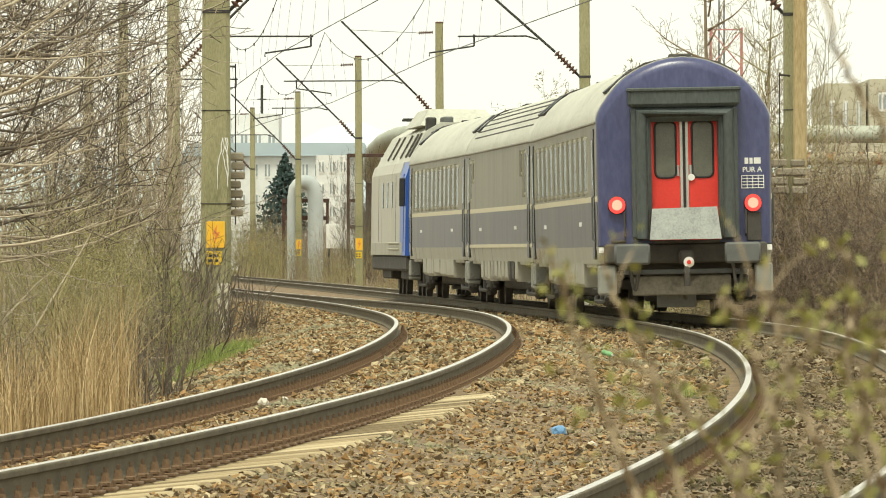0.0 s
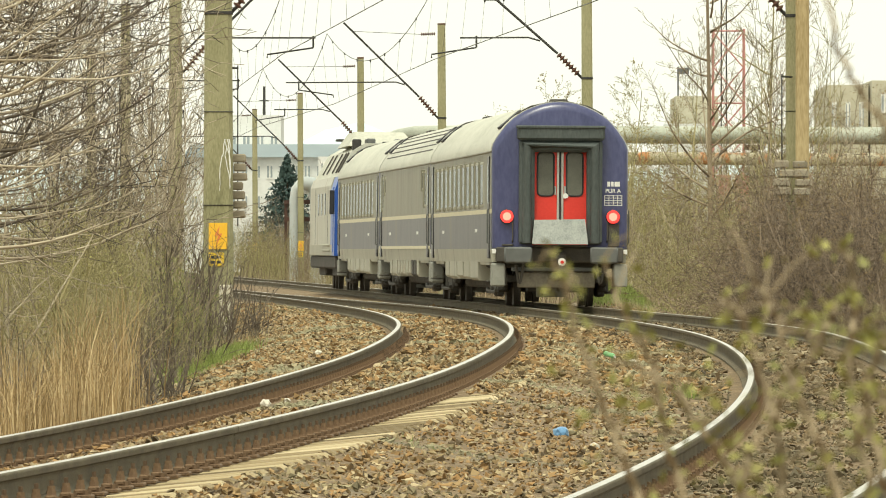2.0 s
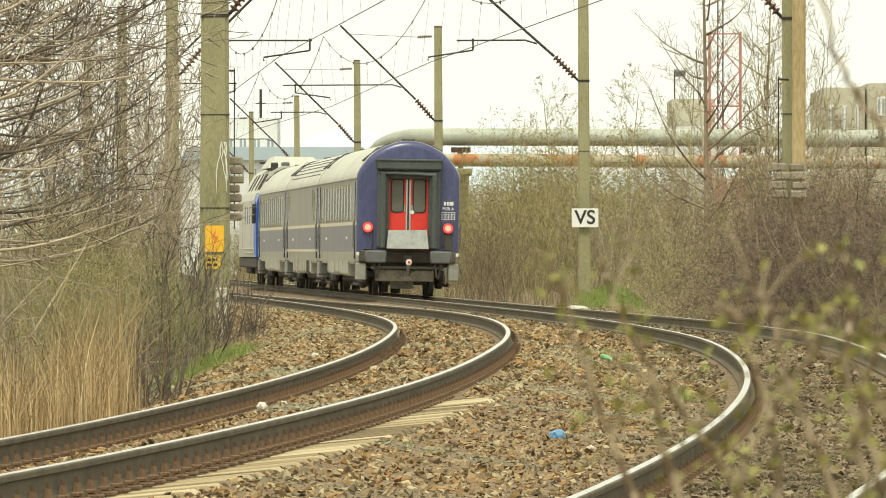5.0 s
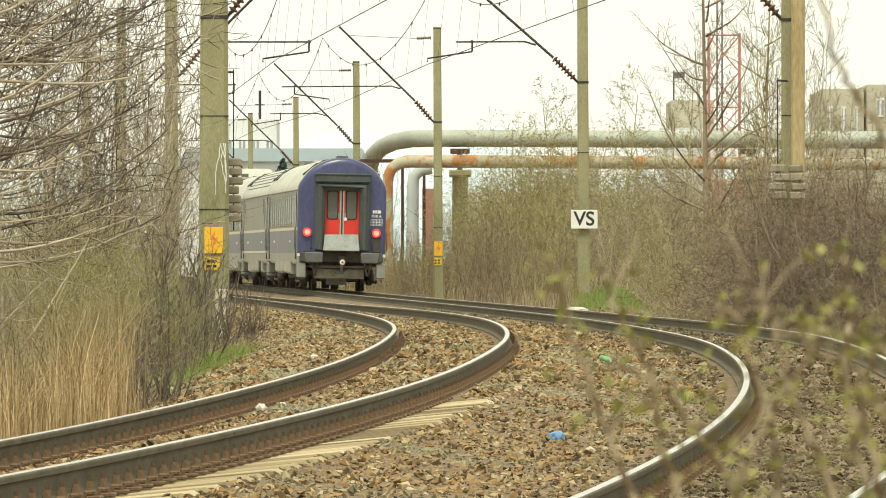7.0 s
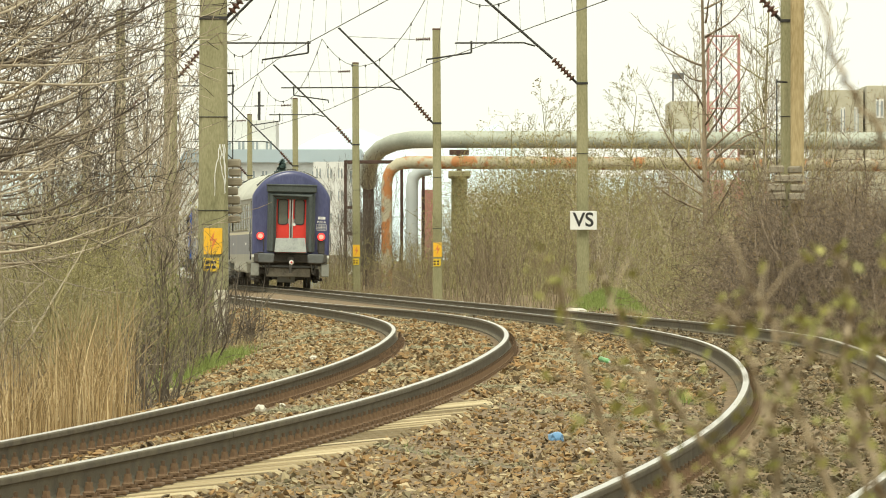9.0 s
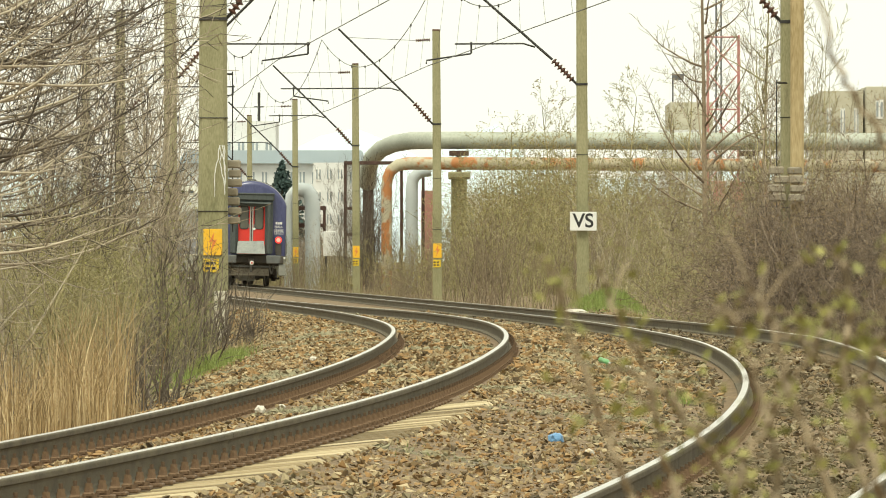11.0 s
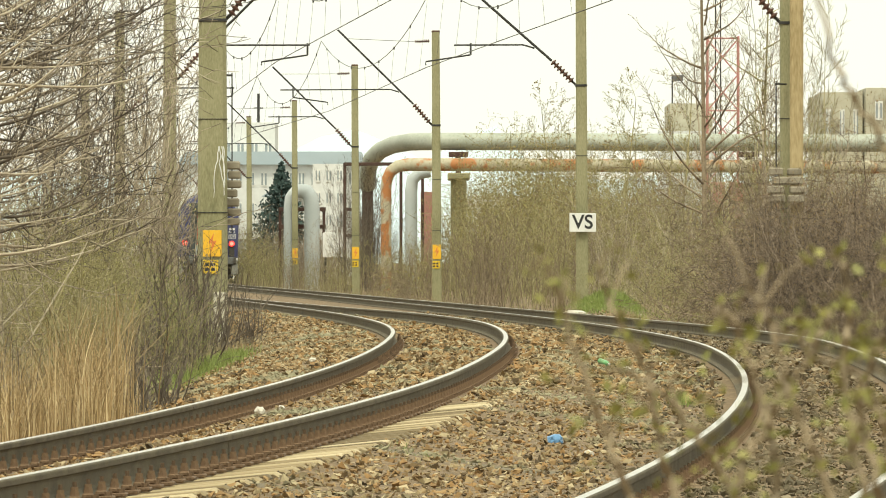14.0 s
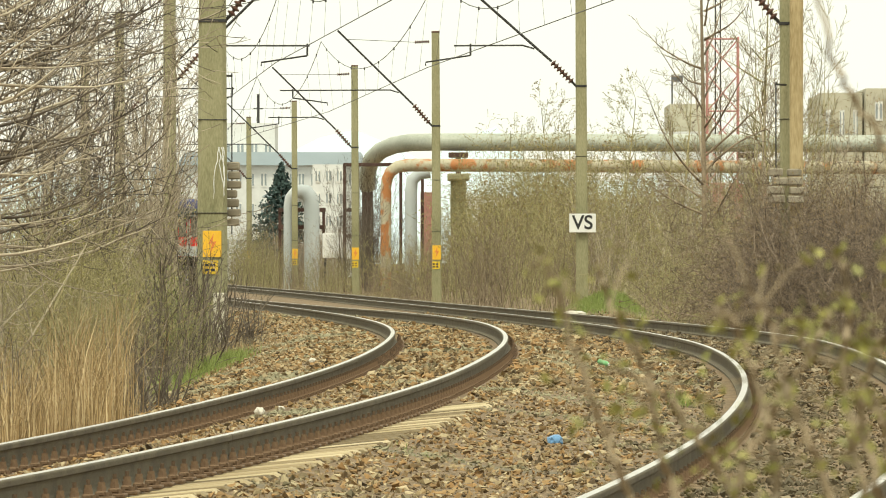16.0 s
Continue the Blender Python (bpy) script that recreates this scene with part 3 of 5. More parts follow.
    for sx in (-1, 1):
        lampx = sx * 1.1
        lamp = part("tail_lamp", disc(lampx, yy(.02), yy(.09), 1.87, .15, 20, .14), UNDER, c, "round tail lamp housing")
        if s < 0:
            part("lens", disc(lampx, yy(.085), yy(.11), 1.87, .135), TAIL, lamp, "glowing red lens")
            part("lamp_core", disc(lampx, yy(.1), yy(.125), 1.87, .085), TAIL_CORE, lamp)
        # buffers with broad plates
        bf = part("buffer", disc(sx * .875, yy(-.1), yy(.55), 1.07, .11, 16), UNDER, c, "grey buffer")
        part("buffer_head", Shape().box((sx * .89 - .29, min(yy(.5), yy(.58)), .9), (sx * .89 + .29, max(yy(.5), yy(.58)), 1.24), .07), BUFFER, bf, "broad grey buffer head", True)
        part("step_box", Shape().box((min(sx * 1.12, sx * 1.41), min(yy(-.5), yy(.0)), .42), (max(sx * 1.12, sx * 1.41), max(yy(-.5), yy(.0)), .9), .03), STEP, c, "dusty pale step box")
        part("marker", Shape().box((sx * 1.36 - .04, min(yy(0), yy(.04)), 1.1), (sx * 1.36 + .04, max(yy(0), yy(.04)), 1.19), .006), WHITE, c)
        part("corner_socket", Shape().box((sx * 1.1 - .1, min(yy(.0), yy(.06)), 1.26), (sx * 1.1 + .13, max(yy(.0), yy(.06)), 1.72 if sx > 0 else 1.3), .01), UNDER, c)
        hose = [(sx * .75 + sx * .02 * k, yy(.12), .95 - .42 * math.sin(k / 8 * math.pi) - k * .01) for k in range(9)]
        part("brake_hose", Shape().tube(hose, .03, 7), UNDER, c, "hanging rubber hose", True)
    part("buffer_beam", Shape().box((-1.32, min(yy(-.3), yy(.06)), .92), (1.32, max(yy(-.3), yy(.06)), 1.24), .03), UNDER, c)
    part("coupler", Shape().box((-.12, min(yy(-.1), yy(.3)), .9), (.12, max(yy(-.1), yy(.3)), 1.12), .04).tube([(0, yy(.25), 1.0), (0, yy(.34), .85), (0, yy(.3), .55)], .05, 8), UNDER, c, "hanging screw coupler")
    part("beam_step", Shape().box((-.55, min(yy(.0), yy(.2)), 1.24), (.55, max(yy(.0), yy(.2)), 1.29), .01), UNDER, c)
    if s < 0:
        part("signal_disc", disc(.03, yy(.34), yy(.38), .93, .085), WHITE, c, "round white disc")
        part("disc_heart", disc(.03, yy(.375), yy(.392), .93, .035), RED, c)
        part("disc_heart", disc(.0, yy(.36), yy(.37), .8, .05), BUFFER, c)
    part("guard_plate", Shape().box((-.86, min(yy(-.2), yy(-.14)), .4), (.74, max(yy(-.2), yy(-.14)), .72), .02), DUSTY, c, "dusty grey-brown guard plate")
    part("guard_plate", Shape().box((-.42, min(yy(-1.1), yy(-1.06)), .2), (.22, max(yy(-1.1), yy(-1.06)), .46), .01), STEP, c)
    part("cross_bar", Shape().box((-1.0, min(yy(-.1), yy(-.04)), .74), (1.0, max(yy(-.1), yy(-.04)), .82), .01), BUFFER, c)
    for sx in (-1, 1):
        part("hand_rail", Shape().tube([(sx * .98, yy(.02), 1.35), (sx * .98, yy(.1), 1.38), (sx * .98, yy(.1), 1.75), (sx * .98, yy(.02), 1.78)], .016, 6), UNDER, c)


def coach(label, windows, ribbed, lower_stripe, doors):
    c = thing("passenger_coach", label, "train coach", "coaches of the train")
    y0, y1 = -12.95, 12.95
    part("floor_frame", Shape().box((-1.2, y0 + .2, .8), (1.2, y1 - .2, 1.1), .03), UNDER, c)
    part("sill", band(.92, 1.2, 1.38, 1.41, y0, y1), SILL, c, "pale dusty sill strip")
    part("lower_side", band(1.2, 1.93, 1.41, 1.418, y0, y1), SLATE, c, "blue-grey lower side panel")
    part("stripe", band(1.93, 2.02, 1.421, 1.421, y0, y1), CREAM, c, "cream waist stripe")
    part("upper_side", band(2.02, 3.22, 1.418, 1.413, y0, y1), BEIGE, c, "grey-beige upper side panel")
    if lower_stripe:
        part("stripe", band(1.2, 1.27, 1.424, 1.424, y0, y1), CREAM, c)
    roof = part("roof", Shape().sweep(roof_outline(.01, 3.2), y0 + .02, y1 - .02), ROOF, c, "dusty silver-grey arched roof", True)
    part("gutter", Shape().box((-1.44, y0, 3.19), (-1.4, y1, 3.23), .008).box((1.4, y0, 3.19), (1.44, y1, 3.23), .008), BEIGE, roof)
    if ribbed:
        for x, z in ((-1.29, 3.54), (-1.2, 3.67), (-1.09, 3.8), (-.97, 3.915), (-.8, 4.03), (.55, 4.15), (.98, 3.91), (1.29, 3.54)):
            part("roof_rib", Shape().tube([(x, y0 + 1.5, z), (x, y1 - 1.5, z)], .02, 5), UNDER, roof)
    for ye, s in ((y0, 1), (y1, -1)):
        for sx in (-1, 1):
            a = ye + s * .5
            q = [(sx * 1.19, 3.68), (sx * .76, 4.045), (sx * .79, 4.085), (sx * 1.225, 3.72)]
            part("roof_vent", Shape().sweep(q if sx > 0 else q[::-1], min(a, a + s * .95), max(a, a + s * .95)), BLACK, roof, "dark louvred roof vent")
        part("roof_cap", Shape().box((-.18, min(ye + s * .3, ye + s * .7), 4.23), (.18, max(ye + s * .3, ye + s * .7), 4.31), .02), UNDER, roof)
        part("roof_bar", Shape().tube([(-.9, ye + s * .08, 3.99), (-.6, ye + s * .08, 4.15), (0, ye + s * .08, 4.28), (.6, ye + s * .08, 4.15), (.9, ye + s * .08, 3.99)], .02, 6), UNDER, roof)
    for y, w, z0, z1 in windows:
        for sx in (-1, 1):
            win = part("window", Shape().box((min(sx * 1.39, sx * 1.428), y - w / 2, z0), (max(sx * 1.39, sx * 1.428), y + w / 2, z1), .01), SILL, c, "window with pale metal frame")
            part("pane", Shape().box((min(sx * 1.4, sx * 1.433), y - w / 2 + .05, z0 + .05), (max(sx * 1.4, sx * 1.433), y + w / 2 - .05, z1 - .05), .004), GLASS, win)
            part("rain_strip", Shape().box((min(sx * 1.41, sx * 1.465), y + w / 2 + .01, z0 - .03), (max(sx * 1.41, sx * 1.465), y + w / 2 + .04, z1 + .03), .008), BEIGE, win)
    for y in doors:
        for sx in (-1, 1):
            d = part("entrance_door", Shape().box((min(sx * 1.36, sx * 1.43), y - .38, 1.0), (max(sx * 1.36, sx * 1.43), y + .38, 3.12), .02), SLATE, c, "folding entrance door")
            part("pane", Shape().box((min(sx * 1.4, sx * 1.436), y - .22, 2.15), (max(sx * 1.4, sx * 1.436), y + .22, 2.95), .004), GLASS, d)
            part("door_gap", Shape().box((min(sx * 1.4, sx * 1.434), y - .43, 1.0), (max(sx * 1.4, sx * 1.434), y - .39, 3.12)), BLACK, d)
            part("grab_rail", Shape().tube([(sx * 1.43, y - .55, 1.3), (sx * 1.47, y - .55, 1.33), (sx * 1.47, y - .55, 2.0), (sx * 1.43, y - .55, 2.03)], .014, 6), BUFFER, c)
            part("step", Shape().box((min(sx * 1.2, sx * 1.44), y - .4, .5), (max(sx * 1.2, sx * 1.44), y + .4, .54), .01), UNDER, c)
    rng = random.Random(int(len(windows) * 7 + ribbed))
    y = -7.2
    while y < 6.6:
        ln = rng.uniform(.7, 1.2) if ribbed else rng.uniform(1.4, 3.4)
        low = rng.uniform(.5, .58)
        for sx in (-1, 1):
            q = [(sx * .6, .93), (sx * 1.385, .93), (sx * 1.38, low + .06), (sx * 1.33, low), (sx * .6, low)]
            part("side_skirt", Shape().sweep(q if sx > 0 else q[::-1], y, y + ln), SILL if rng.random() < .9 else UNDER, c, "dusty skirt panel over the underfloor equipment")
        y += ln + rng.uniform(.25, .6)
    for ye, s in ((y0, 1), (y1, -1)):
        for sx in (-1, 1):
            a, b = sorted((ye + s * 1.6, ye + s * 5.2))
            part("bogie_valance", Shape().box((min(sx * 1.3, sx * 1.36), a, .86), (max(sx * 1.3, sx * 1.36), b, .95), .01), SILL, c)
            part("brake_pipe", Shape().tube([(sx * 1.2, a, .34), (sx * 1.22, a + .4, .3), (sx * 1.22, b - .4, .3), (sx * 1.2, b, .36)], .04, 6), UNDER, c)
    part("battery_tray", Shape().box((-.95, -6.6, .36), (.95, 6.2, .85), .05), UNDER, c)
    for y in (-9.5, 9.5):
        bogie(c, y)
    coach_end(c, y0, -1)
    coach_end(c, y1, 1)
    return c


def loco():
    c = thing("locomotive", "white and blue electric locomotive at the head of the train", "locomotive")
    side = [(-1.48, 1.0), (1.48, 1.0), (1.48, 3.05), (1.4, 3.3), (-1.4, 3.3), (-1.48, 3.05)]
    part("body", Shape().sweep(side, -6.4, 9.2), LOCO_WHITE, c, "cream white body side")
    part("end_wall", Shape().sweep([(-1.485, 1.0), (1.485, 1.0), (1.485, 2.92), (1.365, 3.32), (-1.365, 3.32), (-1.485, 2.92)], -9.3, -6.4), LOCO_BLUE, c, "bright blue body end")
    part("skirt", Shape().box((-1.45, -9.2, .62), (1.45, 9.2, 1.0), .05), UNDER, c)
    roof = [(-1.38, 3.3), (1.38, 3.3), (.98, 4.05), (.6, 4.28), (-.6, 4.28), (-.98, 4.05)]
    r = part("roof", Shape().sweep(roof, -8.6, 8.6), ROOF, c, "stepped pale roof")
    box = Shape()
    v = [(x, y, z) for z, q in ((4.22, 1.0), (4.66, .7)) for x, y in ((-1.0 * q, -6.5 * q), (1.0 * q, -6.5 * q), (1.0 * q, 1.5 * q), (-1.0 * q, 1.5 * q))]
    box.add(v, [(0, 3, 2, 1), (4, 5, 6, 7), (0, 1, 5, 4), (1, 2, 6, 5), (2, 3, 7, 6), (3, 0, 4, 7)])
    part("roof_housing", box, ROOF, r, "grey roof equipment housing")
    for sx in (-1, 1):
        for a, b in ((-7.9, -7.5), (-6.2, -5.8), (-3.4, -3.1), (.4, .7), (3.2, 3.5)):
            q = [(sx * 1.33, 3.42), (sx * 1.02, 4.0), (sx * 1.045, 4.02), (sx * 1.355, 3.44)]
            part("roof_louvre", Shape().sweep(q if sx > 0 else q[::-1], a, b), UNDER, r, "dark louvre in the roof slope")
        part("roof_step", Shape().box((min(sx * .3, sx * .55), -8.5, 4.26), (max(sx * .3, sx * .55), -6.9, 4.42), .03), BUFFER, r)
    pan = Shape().tube([(-.9, 5.2, 4.5), (.9, 5.2, 4.5)], .03, 6).tube([(-.9, 4.6, 4.52), (.9, 4.6, 4.52)], .03, 6)
    for sx in (-1, 1):
        pan.tube([(sx * .5, 2.6, 4.4), (sx * .4, 5.2, 4.5)], .025, 6).tube([(sx * .5, 2.6, 4.26), (sx * .5, 2.6, 4.45)], .06, 8)
    part("pantograph", pan, STEEL, r, "folded pantograph")
    part("horn", Shape().box((-.95, -8.2, 4.0), (-.7, -7.7, 4.4), .03), STEEL, r)
    for sx in (-1, 1):
        for y in (-2.2, .2, 2.6):
            part("side_window", Shape().box((min(sx * 1.44, sx * 1.495), y - .3, 2.2), (max(sx * 1.44, sx * 1.495), y + .3, 2.85), .01), GLASS, c)
        part("cab_door", Shape().box((min(sx * 1.44, sx * 1.5), -8.4, 1.1), (max(sx * 1.44, sx * 1.5), -7.75, 3.0), .01), LOCO_BLUE, c)
        part("mirror", Shape().box((min(sx * 1.48, sx * 1.62), -8.8, 2.2), (max(sx * 1.48, sx * 1.62), -8.72, 2.9), .02), BLACK, c)
        part("bogie", Shape().box((min(sx * .95, sx * 1.25), -7.2, .4), (max(sx * .95, sx * 1.25), -2.6, .8), .04).box((min(sx * .95, sx * 1.25), 2.6, .4), (max(sx * .95, sx * 1.25), 7.2, .8), .04), UNDER, c)
        for y in (-7.0, -5, -3, 3, 5, 7.0):
            part("wheel", Shape().tube([(sx * .69, y, .58), (sx * .715, y, .58), (sx * .72, y, .58), (sx * .83, y, .58)], [.6, .6, .59, .58], 28), UNDER, c, "", True)
        part("buffer", disc(sx * .875, -9.9, -9.2, 1.07, .22, 16), BUFFER, c)
    part("cab_glass", Shape().box((-1.1, -9.34, 2.25), (1.1, -9.29, 3.0), .02), GLASS, c)
    part("lower_band", Shape().box((-1.49, -7.6, 1.0), (1.49, 9.1, 1.32), .01), SILL, c, "dusty lower body band")
    for y in (-4.2, 5.0):
        part("panel_joint", Shape().box((-1.487, y - .03, 1.35), (1.487, y + .03, 3.0)), BUFFER, c)
    for z in (1.15, 1.3):
        part("side_rail", Shape().tube([(-1.5, -6.5, z), (-1.5, -1, z)], .025, 6), SILL, c)
    return c


def build_train():
    eleven = [(-9.4 + 1.88 * i, 1.2, 2.08, 3.02) for i in range(11)]
    few = [(-10.8, .6, 2.2, 3.05), (-9.6, .35, 2.6, 3.05), (9.6, .35, 2.6, 3.05), (10.8, .6, 2.2, 3.05)]
    cars = [coach("passenger coach with dark blue end and red gangway door", eleven, False, False, (-11.95, 11.95)),
            coach("beige passenger coach with ribbed roof and few windows", few, True, True, (-11.95, 11.95)),
            coach("grey-beige passenger coach behind the locomotive", eleven, False, False, (-11.95, 11.95)),
            loco()]
    tail = cars[0]
    # small lettering on the coach sides, too small to read
    for car in cars[:3]:
        for y in (-7.5, 6.5):
            for dy in (0, .45):
                part("mark", Shape().box((-1.426, y + dy, 1.55), (-1.414, y + dy + .3, 1.62)), WHITE, car)
    back = -12.95 - .15
    face = pose(1.1, back, 2.405, 90, 0, 0)
    lettering("PUR A", .115, WHITE, tail, face, "white painted letters")
    for k in range(5):
        bar = Shape().box((.92, back - .004, 2.105 + k * .05), (1.29, back + .012, 2.117 + k * .05))
        part("table_line", bar, WHITE, tail)
    for x in (.92, 1.01, 1.1, 1.19, 1.278):
        part("table_line", Shape().box((x, back - .005, 2.105), (x + .012, back + .012, 2.317)), WHITE, tail)
    for a, b in ((.98, 1.04), (1.06, 1.11), (1.13, 1.24)):
        part("mark", Shape().box((a, back - .004, 2.5), (b, back + .012, 2.6)), WHITE, tail)
    return cars


TRAIN = build_train()


def tail_y(t):
    """Where the end of the last coach is at t seconds."""
    return 155.2 + 21.814 * t - .0534 * t * t


def motions():
    times = [i * .5 for i in range(33)]
    for k, car in enumerate(TRAIN):
        rows = []
        length, pivot = (25.9, 9.5) if k < 3 else (18.6, 5.0)
        for t in times:
            mid = tail_y(t) + 26.4 * k + length / 2
            ends = []
            for y in (mid - pivot, mid + pivot):
                x, yy = on_line(y, GAP)
                ends.append((Vector((x, yy, .5 * (rail_z(2, y) + rail_z(3, y)))), (rail_z(3, y) - rail_z(2, y)) / 1.5))
            (a, ca), (b, cb) = ends
            d = (b - a).normalized()
            x = d.cross(Vector((0, 0, 1))).normalized()
            m = Matrix((x, d, x.cross(d))).transposed().to_4x4()
            rows.append((t, Matrix.Translation((a + b) / 2) @ m @ Matrix.Rotation(-(ca * .7 + cb * .3), 4, "Y")))
        walk(car, rows)
# ---- background ----
PIPE = mat("silver pipe cladding", [(.27, .29, .235), (.38, .4, .33), (.47, .48, .41)], .5, .6, .1, fine=8, stretch=(1, 1, 2), stain=(.4, .62, (.45, .43, .33)))
RUSTY_PIPE = mat("pipe cladding with rust", [(.32, .29, .19), (.42, .38, .27), (.48, .44, .32)], .6, .7, .0, fine=10, stain=(1.5, .51, (.4, .165, .055)))
GALV = mat("pale blue pipe", [(.38, .42, .42), (.5, .53, .52)], .8, .6, .0)
RUSTEEL = mat("rusty steelwork", [(.05, .03, .024), (.12, .062, .045)], 2, .8, .2)
PLASTER = mat("white plaster", [(.6, .61, .59), (.74, .75, .73)], .2, .9, fine=3, stain=(.15, .62, (.5, .49, .45)))
OCHRE = mat("ochre plaster", [(.42, .4, .3), (.55, .52, .41)], .3, .9, fine=3, stain=(.2, .58, (.27, .24, .17)))
# wall grey raised in tone, with far haze mixed into the colour
GREYWALL = mat("grey plaster paled by haze", [(.56, .58, .57), (.66, .67, .66)], .3, .9, fine=3)
BLUEROOF = mat("blue grey roof sheet", [(.33, .4, .44), (.43, .5, .53)], .3, .6)
PINK = mat("faded red wall", [(.42, .17, .15), (.54, .27, .24)], .3, .9, fine=3)
BRICKRED = mat("dull red brick", [(.26, .12, .095), (.36, .18, .15)], .4, .9, fine=4)
# pane colour lightened to stand in for haze over the distance
FARGLASS = mat("far window paled by haze", [(.22, .26, .27), (.34, .38, .39)], 1, .3)
# distance haze is painted in: pale blue base colour and a glow
HILL = mat("far wooded hill in painted haze", [(.46, .54, .56), (.56, .63, .65)], .03, 1, fine=.2, emit=(.5, .6, .64, .62))


def pipes():
    p = thing("heating_pipe", "thick silver district heating pipe on high supports", "pipe", "heating pipes")
    big = [(-3.65, 464, 4.7), (-3.62, 461.5, 5.35), (-3.4, 457, 5.88), (-2.95, 451.5, 6.22), (-2.3, 446, 6.42), (-1.5, 442, 6.5), (-.4, 440.3, 6.5)] + [(x, 440, 6.5 - .004 * x) for x in range(2, 60, 6)]
    part("pipe_run", Shape().tube(big, .4, 24), PIPE, p, "", True)
    for x in range(1, 58, 3):
        part("seam", Shape().tube([(x - .03, 440, 6.5 - .004 * x), (x + .03, 440, 6.5 - .004 * x)], .41, 24), PIPE, p)
    part("drop_leg", Shape().tube([(-3.65, 464, 4.9), (-3.65, 464, 4.6), (-3.65, 464, 4.5), (-3.65, 464.2, -.6)], [.4, .4, .27, .27], 20), RUSTEEL, p, "dark vertical leg", True)
    r = thing("heating_pipe", "narrower heating pipe with rusty patches bending down", "pipe", "heating pipes")
    run = [(-2.57, 432, -.4), (-2.57, 432, 4.3), (-2.52, 432, 4.72), (-2.36, 432, 5.06), (-2.05, 432, 5.28), (-1.6, 432, 5.36), (0, 432, 5.36)] + [(x, 432, 5.36 - .006 * x) for x in range(3, 58, 5)]
    part("pipe_run", Shape().tube(run, [.245, .245, .25, .26, .275] + [.29] * (len(run) - 5), 20), RUSTY_PIPE, r, "", True)
    for q in (1.6, 3.6):
        part("collar", Shape().tube([(-2.57, 432, q - .04), (-2.57, 432, q + .04)], .26, 20), RUSTY_PIPE, r)
    for x in (-1.2, .4, 2.2, 4.2, 7, 11, 16):
        part("collar", Shape().tube([(x - .05, 432, 5.36 - .006 * x), (x + .05, 432, 5.36 - .006 * x)], .305, 20), RUSTY_PIPE, r)
    leg = thing("standing_pipe", "pale blue vertical pipe leg", "pipe", "heating pipes")
    part("pipe_run", Shape().tube([(-1.45, 436, -.4), (-1.45, 436, 4.2), (-1.4, 436, 4.7), (-1.1, 436, 5.0), (-.6, 436, 5.1)], .28, 18), GALV, leg, "", True)
    for x in (.7, 14, 28, 42):
        s = thing("pipe_support", "concrete pipe support with a steel saddle", "support", "pipe supports")
        part("column", Shape().box((x - .36, 434.6, -.5), (x + .36, 435.6, 4.7), .04), CONCRETE, s)
        part("head", Shape().box((x - .5, 431.6, 4.7), (x + .5, 440.4, 4.98), .04), CONCRETE, s)
        part("saddle", Shape().box((x - .45, 439.6, 5.78), (x + .45, 440.4, 6.02), .02).box((x - .12, 439.8, 4.98), (x + .12, 440.2, 5.8), .02), RUSTEEL, s)
    # steel frame round the pipe's leg
    g = thing("steel_frame", "rusty steel pipe gantry", "steel frame")
    for x in (-4.55, -3.95, -1.95, -.95):
        for y in (444,):
            part("post", Shape().box((x - .07, y - .07, -.5), (x + .07, y + .07, 5.55), .01), RUSTEEL, g)
    for z in (5.5, 3.4, 2.2):
        part("beam", Shape().box((-4.6, 443.9, z - .08), (-.9 if z > 5 else -3.9, 444.1, z + .08), .01), RUSTEEL, g)
    u = thing("bent_pipe", "silver pipe bent like an upturned U", "pipe", "heating pipes")
    pts = [(-7.6, 470, -.5), (-7.6, 470, 3.7), (-7.5, 470, 4.15), (-7.25, 470, 4.4), (-6.95, 470, 4.45), (-6.7, 470, 4.4), (-6.5, 470, 4.15), (-6.42, 470, 3.7), (-6.42, 470, -.5)]
    part("pipe_run", Shape().tube(pts, [.2, .2, .24, .3, .36, .38, .38, .38, .38], 18), GALV, u, "", True)
    g2 = thing("steel_frame", "rusty steel frame round the bent pipe", "steel frame")
    for x in (-8.0, -7.2, -5.85):
        part("post", Shape().box((x - .07, 470.9, -.6), (x + .07, 471.05, 3.6)), RUSTEEL, g2)
    for z in (3.55, 2.7):
        part("beam", Shape().box((-8.05, 470.8, z - .1), (-5.75, 470.9, z + .1)), RUSTEEL, g2)
    w = thing("panel_fence", "white panel fence below the pipes", "fence")
    part("panel", Shape().box((-5.62, 448, 1.2), (-4.1, 448.1, 2.35), .02), WHITE, w)
    for x in (-5.5, -4.2):
        part("post", Shape().box((x - .05, 448.1, -.6), (x + .05, 448.2, 2.3)), STEEL, w)


